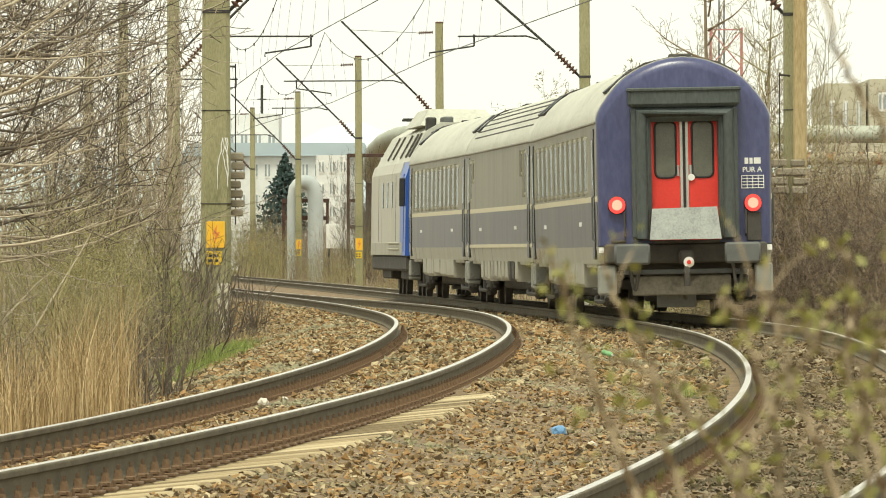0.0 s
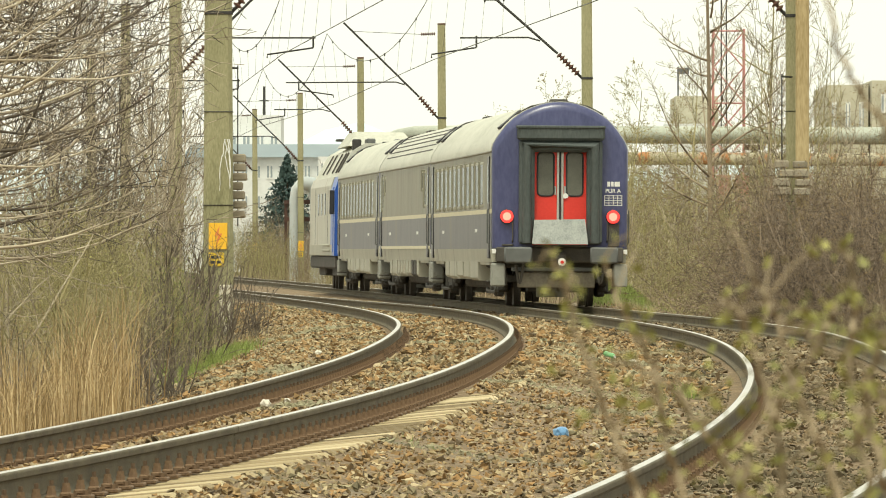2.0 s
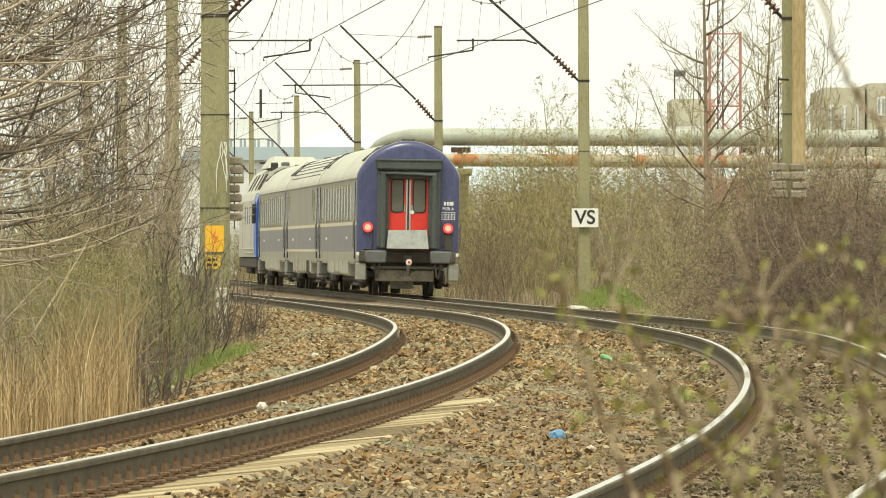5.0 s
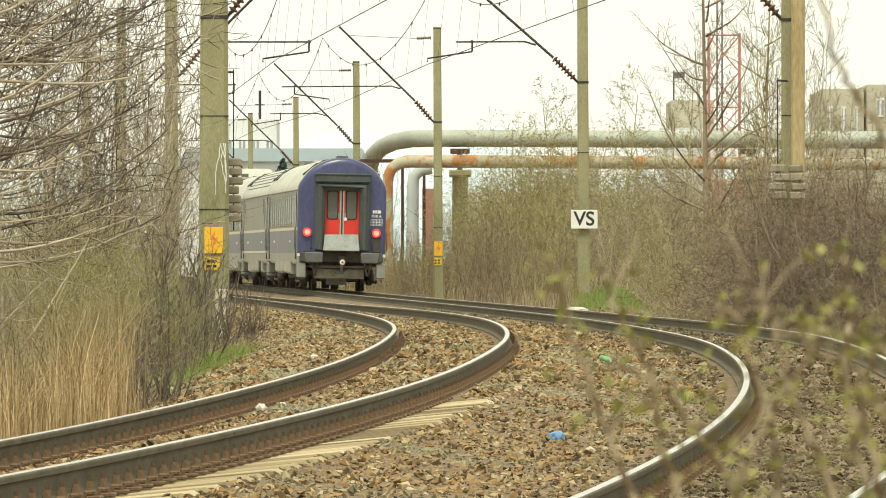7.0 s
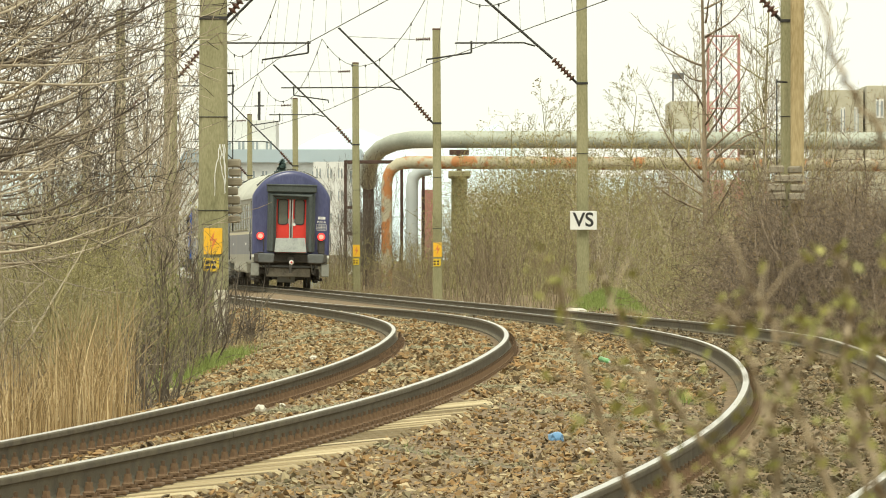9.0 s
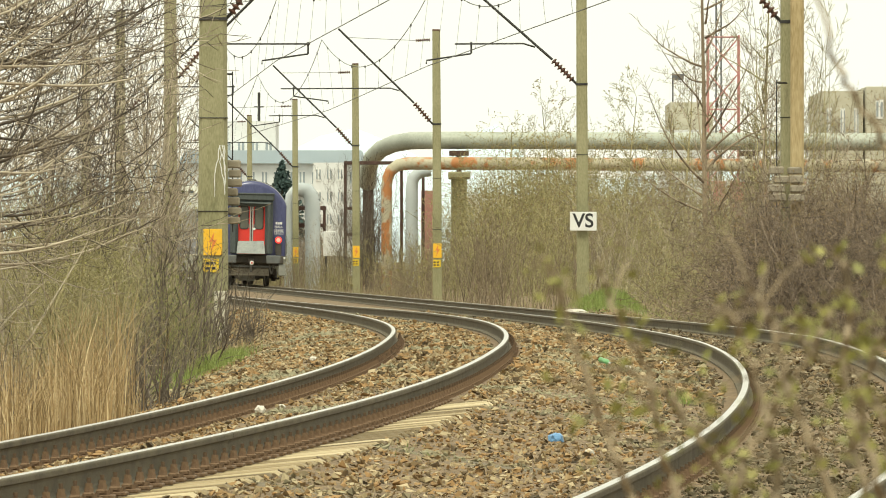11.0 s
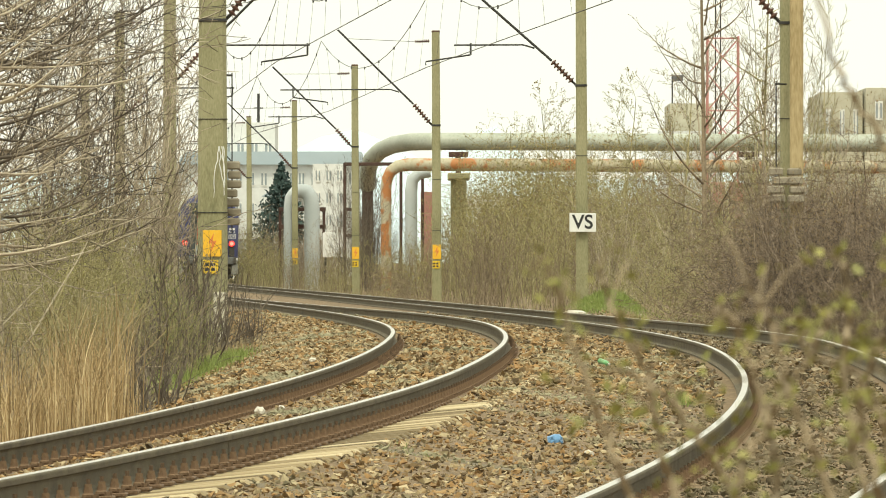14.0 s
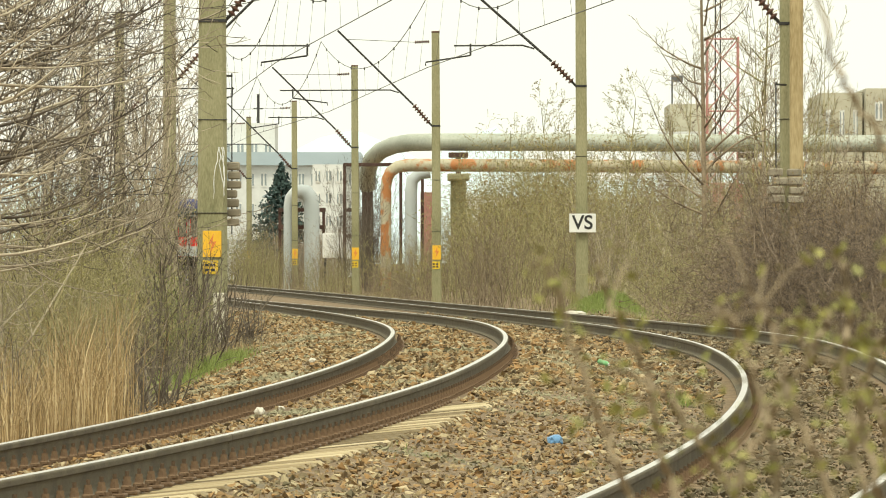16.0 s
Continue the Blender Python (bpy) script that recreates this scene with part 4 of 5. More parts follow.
def house(x0, x1, y0, y1, z1, wall, label, roof=None, rows=(), cols=0, name="building", roof_h=0.0, wide=.55, tall=.5):
    h = thing(name, label, "building", "far buildings")
    part("wall", Shape().box((x0, y0, -1), (x1, y1, z1)), wall, h)
    if roof:
        part("roof", Shape().sweep([(x0 - .4, z1), (x1 + .4, z1), (x1 + .2, z1 + roof_h), (x0 + .2, z1 + roof_h)], y0 - .5, y1 + .5), roof, h)
    for z in rows:
        for k in range(cols):
            cx = x0 + (x1 - x0) * (k + .5) / cols
            hw = (x1 - x0) / cols * wide / 2
            win = part("window", Shape().box((cx - hw, y0 - .05, z), (cx + hw, y0 + .02, z + tall * 2.6)), WHITE, h)
            part("pane", Shape().box((cx - hw * .85, y0 - .08, z + .12), (cx - .06, y0 - .04, z + tall * 2.6 - .12)), FARGLASS, win)
            part("pane", Shape().box((cx + .06, y0 - .08, z + .12), (cx + hw * .85, y0 - .04, z + tall * 2.6 - .12)), FARGLASS, win)
    return h


def far_things():
    house(-19, -6.2, 700, 715, 8.0, PLASTER, "long white factory block with a blue-grey roof", BLUEROOF, (6.4, 4.2, 1.6), 14, roof_h=.95, wide=.5, tall=.42)
    house(-9.3, -7.0, 684, 696, 7.9, PLASTER, "narrow white stair block before the factory", None, (6.6, 5.0, 3.4, 1.8), 3, wide=.5, tall=.36)
    house(-12.6, -9.4, 688, 697, 5.6, GREYWALL, "low grey annex before the factory", BLUEROOF, (4.2,), 5, roof_h=.4, tall=.36)
    house(-18.6, -14.0, 800, 815, 12.5, PLASTER, "white office tower behind the factory", None, (9.6, 6.5), 4)
    house(-24, -12.6, 796, 818, 8.2, GREYWALL, "grey hall behind the factory", BLUEROOF, (), 0, roof_h=.9)
    t = thing("aerial", "thin roof aerial on the office tower", "aerial")
    part("mast", Shape().tube([(-15.5, 806, 12.5), (-15.5, 806, 15)], .12, 6).tube([(-15.9, 806, 13.8), (-15.1, 806, 13.8)], .06, 5), STEEL, t)
    house(20.5, 22.7, 520, 540, 10.15, OCHRE, "weathered ochre industrial hall with a flat roof", None, (7.4,), 3, wide=.36, tall=.7)
    house(22.8, 34, 518, 540, 10.35, OCHRE, "taller weathered ochre hall with few windows", None, (8.6,), 8, wide=.3, tall=.4)
    house(14.4, 17.1, 610, 625, 11.0, OCHRE, "pale concrete works tower with a flat roof", None, (), 0)
    house(13.6, 17.6, 606, 609, 9.2, GREYWALL, "low grey concrete works building", None, (8.0,), 6, wide=.4, tall=.3)
    house(-1.5, -.7, 640, 650, 5.6, BRICKRED, "small faded red shed behind the pipes", None, (), 0, name="shed")
    house(.8, 7.5, 650, 660, 5.4, PLASTER, "white low building behind the pipes", None, (3.3,), 4)
    house(12.4, 16.6, 440, 446, 4.6, PINK, "faded red wall with white posts", None, (), 0, name="shed")
    for x in (13.0, 14.0, 15.1):
        part("post", Shape().box((x - .09, 439.8, -1), (x + .09, 439.95, 4.7)), WHITE, bpy.data.objects["shed.001"])
    f = thing("radio_mast", "red and white lattice mast", "lattice mast")
    xs, yb = (12.45, 13.9), 452
    for x in xs:
        for y in (yb, yb + 1.4):
            part("leg", Shape().tube([(x, y, 0), (x, y, 11.6)], .05, 5), PINK, f)
    for k in range(7):
        z = 11.5 - k * 1.7
        a, b = (0, 1) if k % 2 else (1, 0)
        part("brace", Shape().tube([(xs[a], yb, z), (xs[b], yb, z - 1.7)], .035, 5), PINK, f)
        part("brace", Shape().tube([(xs[b], yb + 1.4, z), (xs[a], yb + 1.4, z - 1.7)], .035, 5), PINK, f)
        if k % 2 == 0:
            part("brace", Shape().tube([(xs[0], yb, z), (xs[1], yb, z)], .04, 5), PINK, f)
    a = thing("lattice_mast", "tall thin dark lattice aerial mast", "lattice mast")
    for dx in (-.12, .12):
        part("leg", Shape().tube([(13.05 + dx, 456, 0), (13.05 + dx, 456, 22)], .035, 5), STEEL, a)
    for k in range(40):
        z = 2 + k * .5
        part("brace", Shape().tube([(12.93 if k % 2 else 13.17, 456, z), (13.17 if k % 2 else 12.93, 456, z + .5)], .018, 4), STEEL, a)
    fl = thing("flag", "small dark flag on a thin staff", "flag")
    part("staff", Shape().tube([(14.6, 612, 10.9), (14.6, 612, 12.9)], .05, 5), STEEL, fl)
    part("cloth", Shape().box((14.6, 611.9, 12.45), (15.3, 612, 12.85), .02), SLATE, fl)
    # hills, their pale blue haze held in colour and glow
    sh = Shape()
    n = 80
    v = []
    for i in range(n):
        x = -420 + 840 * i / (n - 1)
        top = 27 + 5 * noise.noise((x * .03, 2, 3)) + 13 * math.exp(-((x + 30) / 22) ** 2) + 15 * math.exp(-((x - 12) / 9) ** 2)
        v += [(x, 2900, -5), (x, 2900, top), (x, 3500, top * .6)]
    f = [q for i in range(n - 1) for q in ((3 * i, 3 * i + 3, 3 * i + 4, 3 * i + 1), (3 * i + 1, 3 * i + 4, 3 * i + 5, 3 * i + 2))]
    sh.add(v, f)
    tagged(part("backdrop", sh, HILL, smooth=True), "far hills with pale blue haze painted in", "hills", kind="structure")


pipes()
far_things()


def speed_board():
    b = thing("track_sign", "white board with black letters on the pole", "sign", at=pose(3.57, 245.75, 2.04))
    part("board", Shape().box((-.34, -.02, -.24), (.34, .01, .24), .006), WHITE, b)
    lettering("VS", .5, BLACK, b, pose(0, -.022, .0, 90, 0, 0))
    part("bracket", Shape().box((-.05, .01, -.04), (.05, .1, .04)), STEEL, b)


speed_board()
# ---- plants ----
BARK = {
    "pale": mat("grey brown twigs", [(.11, .088, .064), (.29, .24, .17), (.54, .47, .35)], 1.5, .9, fine=14, vary="island", amount=.5),
    "olive": mat("olive brown twigs", [(.115, .105, .045), (.27, .24, .112), (.45, .395, .215)], 1.2, .9, fine=14, vary="island", amount=.5),
    "brown": mat("dark red brown twigs", [(.05, .037, .027), (.15, .11, .076), (.42, .335, .245)], 1.2, .9, fine=14, vary="island", amount=.5),
    "russet": mat("russet brush twigs", [(.085, .062, .04), (.195, .148, .096), (.35, .28, .19)], 1.2, .9, fine=14, vary="island", amount=.5),
    "dark": mat("dark grey twigs", [(.035, .028, .021), (.09, .072, .053), (.2, .163, .12)], 1.5, .9, fine=14, vary="island", amount=.5),
}
BUDS = {
    "yellow": mat("yellow green buds", [(.15, .125, .035), (.25, .21, .055), (.37, .31, .1)], 3, .7, vary="island", amount=.6),
    "tan": mat("dry tan leaves", [(.15, .095, .035), (.26, .175, .07), (.36, .26, .12)], 3, .8, vary="island", amount=.6),
    "olive": mat("olive young leaves", [(.15, .15, .045), (.28, .26, .08), (.4, .36, .14)], 3, .8, vary="island", amount=.6),
    "green": mat("fresh small leaves", [(.09, .12, .028), (.17, .21, .05), (.27, .29, .09)], 3, .8, vary="island", amount=.6),
    "fir": mat("dark fir needles", [(.025, .05, .045), (.055, .095, .085)], 3, .8, vary="island", amount=.6),
}
GRASS = mat("fresh green grass", [(.1, .135, .03), (.19, .25, .055), (.3, .34, .11)], 2, .8, vary="island", amount=.6)
REED = mat("dry straw reeds", [(.12, .078, .03), (.33, .225, .1), (.58, .455, .265)], 2, .85, vary="island", amount=.7)
DEADGRASS = mat("dead grey grass", [(.14, .11, .06), (.26, .21, .12), (.38, .32, .2)], 2, .9, vary="island", amount=.6)


def raw_mesh(name, verts, quads, material):
    """A mesh from arrays of vertices and four-cornered faces."""
    me = bpy.data.meshes.new(name)
    n, m = len(verts), len(quads)
    me.vertices.add(n)
    me.vertices.foreach_set("co", np.asarray(verts, dtype=np.float32).ravel())
    k = np.asarray(quads).shape[1]
    me.loops.add(m * k)
    me.loops.foreach_set("vertex_index", np.asarray(quads, dtype=np.int32).ravel())
    me.polygons.add(m)
    me.polygons.foreach_set("loop_start", np.arange(m, dtype=np.int32) * k)
    me.materials.append(material)
    me.update(calc_edges=True)
    return me


def twig_mesh(name, segs, material, sides=3):
    """Three-sided tapered rods between pairs of places."""
    a = np.array(segs, dtype=float)
    p, q, r, s = a[:, :3], a[:, 3:6], a[:, 6], a[:, 7]
    d = q - p
    d /= np.linalg.norm(d, axis=1)[:, None] + 1e-9
    ref = np.where(np.abs(d[:, 2:3]) > .8, np.array([[1., 0, 0]]), np.array([[0, 0, 1.]]))
    u = np.cross(d, ref)
    u /= np.linalg.norm(u, axis=1)[:, None] + 1e-9
    w = np.cross(d, u)
    v = np.zeros((len(a), 2 * sides, 3))
    for k in range(sides):
        c = u * math.cos(2 * math.pi * k / sides) + w * math.sin(2 * math.pi * k / sides)
        v[:, k] = p + c * r[:, None]
        v[:, sides + k] = q + c * s[:, None]
    one = np.array([(k, (k + 1) % sides, sides + (k + 1) % sides, sides + k) for k in range(sides)])
    f = (one[None] + (np.arange(len(a)) * 2 * sides)[:, None, None]).reshape(-1, 4)
    return raw_mesh(name, v.reshape(-1, 3), f, material)


def leaf_mesh(name, places, sizes, material, seed=1, upright=0.0):
    """Small folded leaves with a random turn."""
    g = np.random.default_rng(seed)
    c = np.asarray(places, dtype=float)
    n = len(c)
    a = g.normal(size=(n, 3))
    a[:, 2] += upright
    a /= np.linalg.norm(a, axis=1)[:, None]
    b = np.cross(a, g.normal(size=(n, 3)))
    b /= np.linalg.norm(b, axis=1)[:, None] + 1e-9
    up = np.cross(a, b)
    s = np.asarray(sizes)[:, None]
    base, tip = c - a * s * .5, c + a * s * .5
    left, right = c + b * s * .3 + up * s * .12, c - b * s * .3 + up * s * .12
    v = np.stack([base, left, tip, right], 1).reshape(-1, 3)
    f = np.arange(4 * n).reshape(-1, 4)
    return raw_mesh(name, v, f, material)


def blade_mesh(name, roots, heights, widths, lean, material, seed=1, bends=3):
    """Grass or reed blades: narrow bent strips standing on their roots."""
    g = np.random.default_rng(seed)
    p = np.asarray(roots, dtype=float)
    n = len(p)
    h, w = np.asarray(heights)[:, None], np.asarray(widths)[:, None]
    az = g.uniform(0, 2 * np.pi, n)
    tilt = np.stack([np.cos(az), np.sin(az), np.zeros(n)], 1) * (np.abs(g.normal(0, lean, n)))[:, None]
    ta = g.uniform(0, 2 * np.pi, n)
    across = np.stack([np.cos(ta), np.sin(ta), np.zeros(n)], 1)
    rows = []
    for k in range(bends + 1):
        f = k / bends
        c = p + np.array([0, 0, 1.]) * h * f * (1 - .15 * f) + tilt * h * f ** 1.8
        ww = w * (1 - f * .8)
        rows += [c - across * ww, c + across * ww]
    v = np.stack(rows, 1)
    one = np.array([(2 * k, 2 * k + 1, 2 * k + 3, 2 * k + 2) for k in range(bends)])
    q = (one[None] + (np.arange(n) * 2 * (bends + 1))[:, None, None]).reshape(-1, 4)
    return raw_mesh(name, v.reshape(-1, 3), q, material)


LEAST = [.0022]


def grow(main, segs, tips, rng, p, d, length, r, depth, bend, wob, kids, spread, ratio):
    """A limb with side limbs. bend: pull upward (+) or droop (-)."""
    n = max(3, min(9, int(length / .16))) if depth else max(2, min(4, int(length / .22)))
    step = length / n
    d = d.normalized()
    for i in range(n):
        q = d + Vector((rng.gauss(0, wob), rng.gauss(0, wob), rng.gauss(0, wob) + bend))
        d = q.normalized()
        e = p + d * step
        f0, f1 = 1 - .8 * i / n, 1 - .8 * (i + 1) / n
        (main if main is not None else segs).append((*p, *e, max(r * f0, LEAST[0]), max(r * f1, LEAST[0] * .8)))
        if depth > 0 and i >= (1 if depth > 1 else 0):
            for _ in range(kids):
                if rng.random() < .75:
                    side = d.orthogonal()
                    side.rotate(Matrix.Rotation(rng.uniform(0, 6.283), 3, d))
                    nd = d * (1 - spread) + side * spread
                    grow(None, segs, tips, rng, e, nd, length * ratio * rng.uniform(.6, 1.15) * (1 - .45 * i / n), r * .55 * f1 + .001, depth - 1, bend, wob, kids, spread, ratio)
        elif depth == 0:
            tips.append(tuple(e))
        p = e


def shrub_kind(seed, stems, height, width, r, depth, bend, wob, kids, spread, ratio, lean=(0, 0), fan=.35):
    rng = random.Random(seed)
    main, segs, tips = [], [], []
    LEAST[0] = .006 if height > 5 else .003
    for _ in range(stems):
        p = Vector((rng.uniform(-width, width), rng.uniform(-width, width), -.15))
        d = Vector((rng.gauss(lean[0], fan), rng.gauss(lean[1], fan), 1))
        main.append([])
        grow(main[-1], segs, tips, rng, p, d, height * rng.uniform(.65, 1.1), r * rng.uniform(.7, 1.2), depth, bend, wob, kids, spread, ratio)
    return main, segs, tips


def tall_kind(seed):
    """A straight trunk with a few long rising limbs and fine twigs."""
    rng = random.Random(seed)
    main, segs, tips = [[]], [], []
    LEAST[0] = .0075
    grow(main[0], [], [], rng, Vector((0, 0, -.3)), Vector((0, 0, 1)), 13.0, .105, 0, .03, .03, 0, .5, .5)
    for i in range(20):
        z = 2.2 + 8.4 * i / 19
        a = rng.uniform(0, 6.283)
        main.append([])
        d = Vector((math.cos(a), math.sin(a), rng.uniform(.15, 1.1)))
        grow(main[-1], segs, tips, rng, Vector((0, 0, z)), d, rng.uniform(2.4, 4.4) * (1.1 - .04 * i), rng.uniform(.03, .05), 2, .05, .07, 1, .45, .45)
    return main, segs, tips


def spreading_kind(seed):
    """A trunk with long limbs that reach out to one side and turn up at their tips."""
    rng = random.Random(seed)
    main, segs, tips = [[]], [], []
    LEAST[0] = .0048
    grow(main[0], [], [], rng, Vector((0, 0, -.2)), Vector((0, 0, 1)), 5.0, .07, 0, .03, .05, 0, .5, .5)
    for i in range(15):
        z = 1.9 + 3.8 * i / 14
        main.append([])
        d = Vector((1, rng.gauss(0, .35), rng.gauss(-.3, .25)))
        grow(main[-1], segs, tips, rng, Vector((0, 0, z)), d, rng.uniform(2.0, 3.3), rng.uniform(.016, .03), 2, .1, .06, 1, .5, .52)
    return main, segs, tips


KINDS = {
    "spreading": [spreading_kind(s) for s in (31, 32, 33)],
    "tall": [tall_kind(s) for s in (41, 42)],
    "wand": [shrub_kind(s, 9, 2.0, .3, .024, 1, .02, .06, 1, .4, .4, (0, 0), .28) for s in (51, 52, 53)],
    "bramble": [shrub_kind(s, 20, 2.0, .9, .012, 2, -.035, .17, 2, .65, .48, (0, 0), .65) for s in (61, 62)],
    "arching": [shrub_kind(s, 7, 4.0, .5, .026, 2, .012, .15, 2, .6, .46, (.45, 0), .75) for s in (1, 2, 3)],
    "bigbush": [shrub_kind(s, 9, 4.6, .9, .03, 2, .01, .12, 2, .55, .45, (0, 0), .4) for s in (14, 15, 16)],
    "upright": [shrub_kind(s, 26, 2.9, .9, .011, 2, .03, .06, 1, .4, .4, (0, 0), .2) for s in (4, 5)],
    "dense": [shrub_kind(s, 15, 2.0, .8, .012, 2, -.02, .16, 2, .65, .48, (0, 0), .6) for s in (6, 7, 8)],
    "tree": [shrub_kind(s, 1, 6.5, .02, .05, 3, .05, .06, 2, .45, .36, (0, 0), .02) for s in (9, 10, 11)],
    "slender": [shrub_kind(s, 5, 6.5, .5, .03, 2, .06, .05, 2, .35, .34, (0, 0), .08) for s in (12, 13)],
}
MADE = {}


def thinned(segs):
    """Every other group of twigs, a little thicker, for shrubs far off."""
    return [(*q[:6], q[6] * 1.5, q[7] * 1.5) for n, q in enumerate(segs) if (n // 4) % 2 == 0]



def plant(kind, i, x, y, scale, bark, buds="", label="", turn=0.0, bud_size=.045, share_of=1.0, name="shrub", sink=0.0, tall=1.0, limit=None):
    main, segs, tips = KINDS[kind][i % len(KINDS[kind])]
    far = y > 250 and name == "shrub"
    key = (kind, i % len(KINDS[kind]), bark, far)
    if key not in MADE:
        clumps = main if len(main) < 17 else [[q for one in main for q in one]]
        MADE[key] = [twig_mesh("stem", one, BARK[bark], 5) for one in clumps], twig_mesh("crown", thinned(segs) if far else segs, BARK[bark])
    if limit is not None:
        c, s = math.cos(radians(turn)) * scale, math.sin(radians(turn)) * scale
        reach = float(np.percentile([c * q[0] - s * q[1] for q in tips], 96))
        x = min(x, limit - reach)
    z = ground_z(x, y) - sink
    ob = thing(name, label, "shrub" if name == "shrub" else "tree", "trees along the line" if name == "tree" else "bare shrubs along the line",
               at=Matrix.Translation((x, y, z)) @ Matrix.Rotation(radians(turn), 4, "Z") @ Matrix.Diagonal((scale, scale, scale * tall, 1)))
    for one in MADE[key][0]:
        stem = share("trunk" if kind == "tree" else "stem", one, Matrix.Identity(4), ob)
        if len(main) >= 17:
            tagged(stem, kind="stuff")
    tagged(share("crown", MADE[key][1], Matrix.Identity(4), ob), kind="stuff")
    if buds:
        bkey = (*key[:2], buds, bud_size, share_of)
        if bkey not in MADE:
            g = np.random.default_rng(len(MADE) + 3)
            pts = np.array(tips)
            pts = pts[g.random(len(pts)) < share_of]
            pts = pts + g.normal(0, .02, pts.shape)
            MADE[bkey] = leaf_mesh("buds", pts, g.uniform(.5, 1.3, len(pts)) * bud_size, BUDS[buds], len(MADE))
        tagged(share("foliage", MADE[bkey], Matrix.Identity(4), ob), kind="stuff")
    return ob


def build_plants():
    rng = random.Random(21)
    # thicket on the inner side of the bend
    k = 0
    for j, y in enumerate((94, 99, 104, 109, 115, 122)):
        plant("spreading", j, -.0475 * y - .3 * (j % 2), y, rng.uniform(.9, 1.1), "dark" if j % 2 else "pale", "", "bare tree with long limbs reaching sideways", rng.uniform(-25, 25), name="tree", limit=-.0268 * y)
    for y in range(100, 152, 13):
        for d, lim in ((.04, .0285), (.05, .036)):
            x = -d * y + rng.uniform(-.25, .25)
            plant("arching", k, x, y + rng.uniform(-2, 2), rng.uniform(.55, .72), "pale" if k % 3 else "olive", "", "bare shrub with arching grey-brown branches", rng.uniform(-50, 50), limit=-lim * y)
            k += 1
    for j, (d, y) in enumerate(((.0455, 134), (.0415, 142), (.037, 148))):
        plant("slender", j, -d * y, y, rng.uniform(.75, 1.0), "dark" if j % 3 else "pale", "", "slender bare tree in the thicket", rng.uniform(0, 360), name="tree", limit=-.0275 * y)
    for j in range(9):
        y = 104 + 4.6 * j
        plant("upright", j, -y * (.0335, .0385, .0435)[j % 3], y, rng.uniform(.5, .72), "olive", "olive", "fine olive shrub below the arching branches", rng.uniform(0, 360), .04, .8, limit=-.0318 * y)
    for j, (x, y, h) in enumerate(((-4.15, 140, .5), (-3.95, 136, .42), (-4.4, 144, .55), (-3.75, 142, .4), (-4.3, 134, .5), (-3.6, 130, .35))):
        plant("upright", j, x, y, h, "olive", "green", "low shrub with fresh green leaves", 70 * j, .06, 1.0)
    for j, (x, y, h) in enumerate(((-4.0, 133, .95), (-3.85, 137, .95), (-3.65, 134, .85), (-3.5, 138, .75), (-4.05, 139, 1.0), (-3.75, 131, .8), (-4.15, 167, 1.0), (-4.3, 163, .8), (-3.75, 165, .75), (-3.45, 168, .62), (-4.6, 162, 1.0), (-3.95, 168, .85), (-4.9, 168, 1.2), (-3.25, 166, .5))):
        plant("wand", j, x, y, h, "dark", "", "dark bare saplings round the anchor pole foot", 40 * j)
    for j, (x, y, h) in enumerate(((-2.85, 88, .42), (-2.7, 90, .4), (-2.62, 92, .36), (-2.95, 92, .5), (-2.75, 95, .42), (-4.0, 86, .55), (-3.75, 84, .5))):
        plant("wand", j + 1, x, y, h, "dark", "", "dark bare sapling at the edge of the reeds", 55 * j)
    for y in range(124, 172, 9):
        for d in (.0305, .034, .039):
            x = -d * y + rng.uniform(-.25, .2)
            plant("upright", k, x, y, rng.uniform(.45, .65), "olive", "olive" if k % 2 == 0 else "", "thin upright shrub with olive twigs beside the track", rng.uniform(0, 360), .05, .6, limit=-.031 * y)
            k += 1
    for y in range(176, 235, 8):
        for d in (.0335, .041):
            x = -d * y + rng.uniform(-.5, .3)
            plant("upright", k, x, y, rng.uniform(.9, 1.15), "olive" if k % 2 else "pale", "olive", "olive-brown shrub thicket near the line", rng.uniform(0, 360), .05, .6, limit=-.0262 * y)
            k += 1
    for y, x in ((182, -5.2), (190, -5.3), (198, -5.7), (206, -5.85), (222, -6.5), (205, -8.2)):
        plant("slender", k, x, y, rng.uniform(.95, 1.15), "pale", "", "slender bare tree behind the anchor pole", rng.uniform(0, 360), name="tree", limit=-.0257 * y)
        k += 1
    # big red-brown shrubs on the outer side
    for y in range(168, 246, 7):
        for d in (4.4, 5.6, 7.0):
            x = line_x(y) + GAP + d + rng.uniform(-.5, .7)
            if y > 200 and d < 5 or (abs(x - 4.2) < 1.6 and 215 < y < 250):
                continue
            big = .8 if d < 5 else 1.3
            plant("dense", k, x, y + rng.uniform(-2, 2), big * rng.uniform(.85, 1.1), "brown" if x / y > .0315 else "olive", "tan" if k % 3 == 0 else "", "dense red-brown bare shrub beside the line" if x / y > .0315 else "dense olive bare shrub beside the line", rng.uniform(0, 360), .035, .35)
            k += 1
    for x, y, s in ((6.7, 177, .72), (7.2, 175, .66), (6.3, 176, .62), (8.3, 176, .75), (9.3, 178, .85), (6.9, 179, .7), (7.6, 180, .8), (6.7, 188, .6), (8.6, 186, .85), (9.9, 192, .9), (7.4, 194, .8), (7.3, 200, .75), (8.4, 204, .85), (10.2, 206, .9), (7.8, 214, .85), (9.2, 218, .9), (11.2, 214, .95)):
        plant("bigbush", k, x, y, s, "brown", "tan" if k % 2 else "", "tangled red-brown bush before the pole", rng.uniform(0, 360), .05, .7)
        k += 1
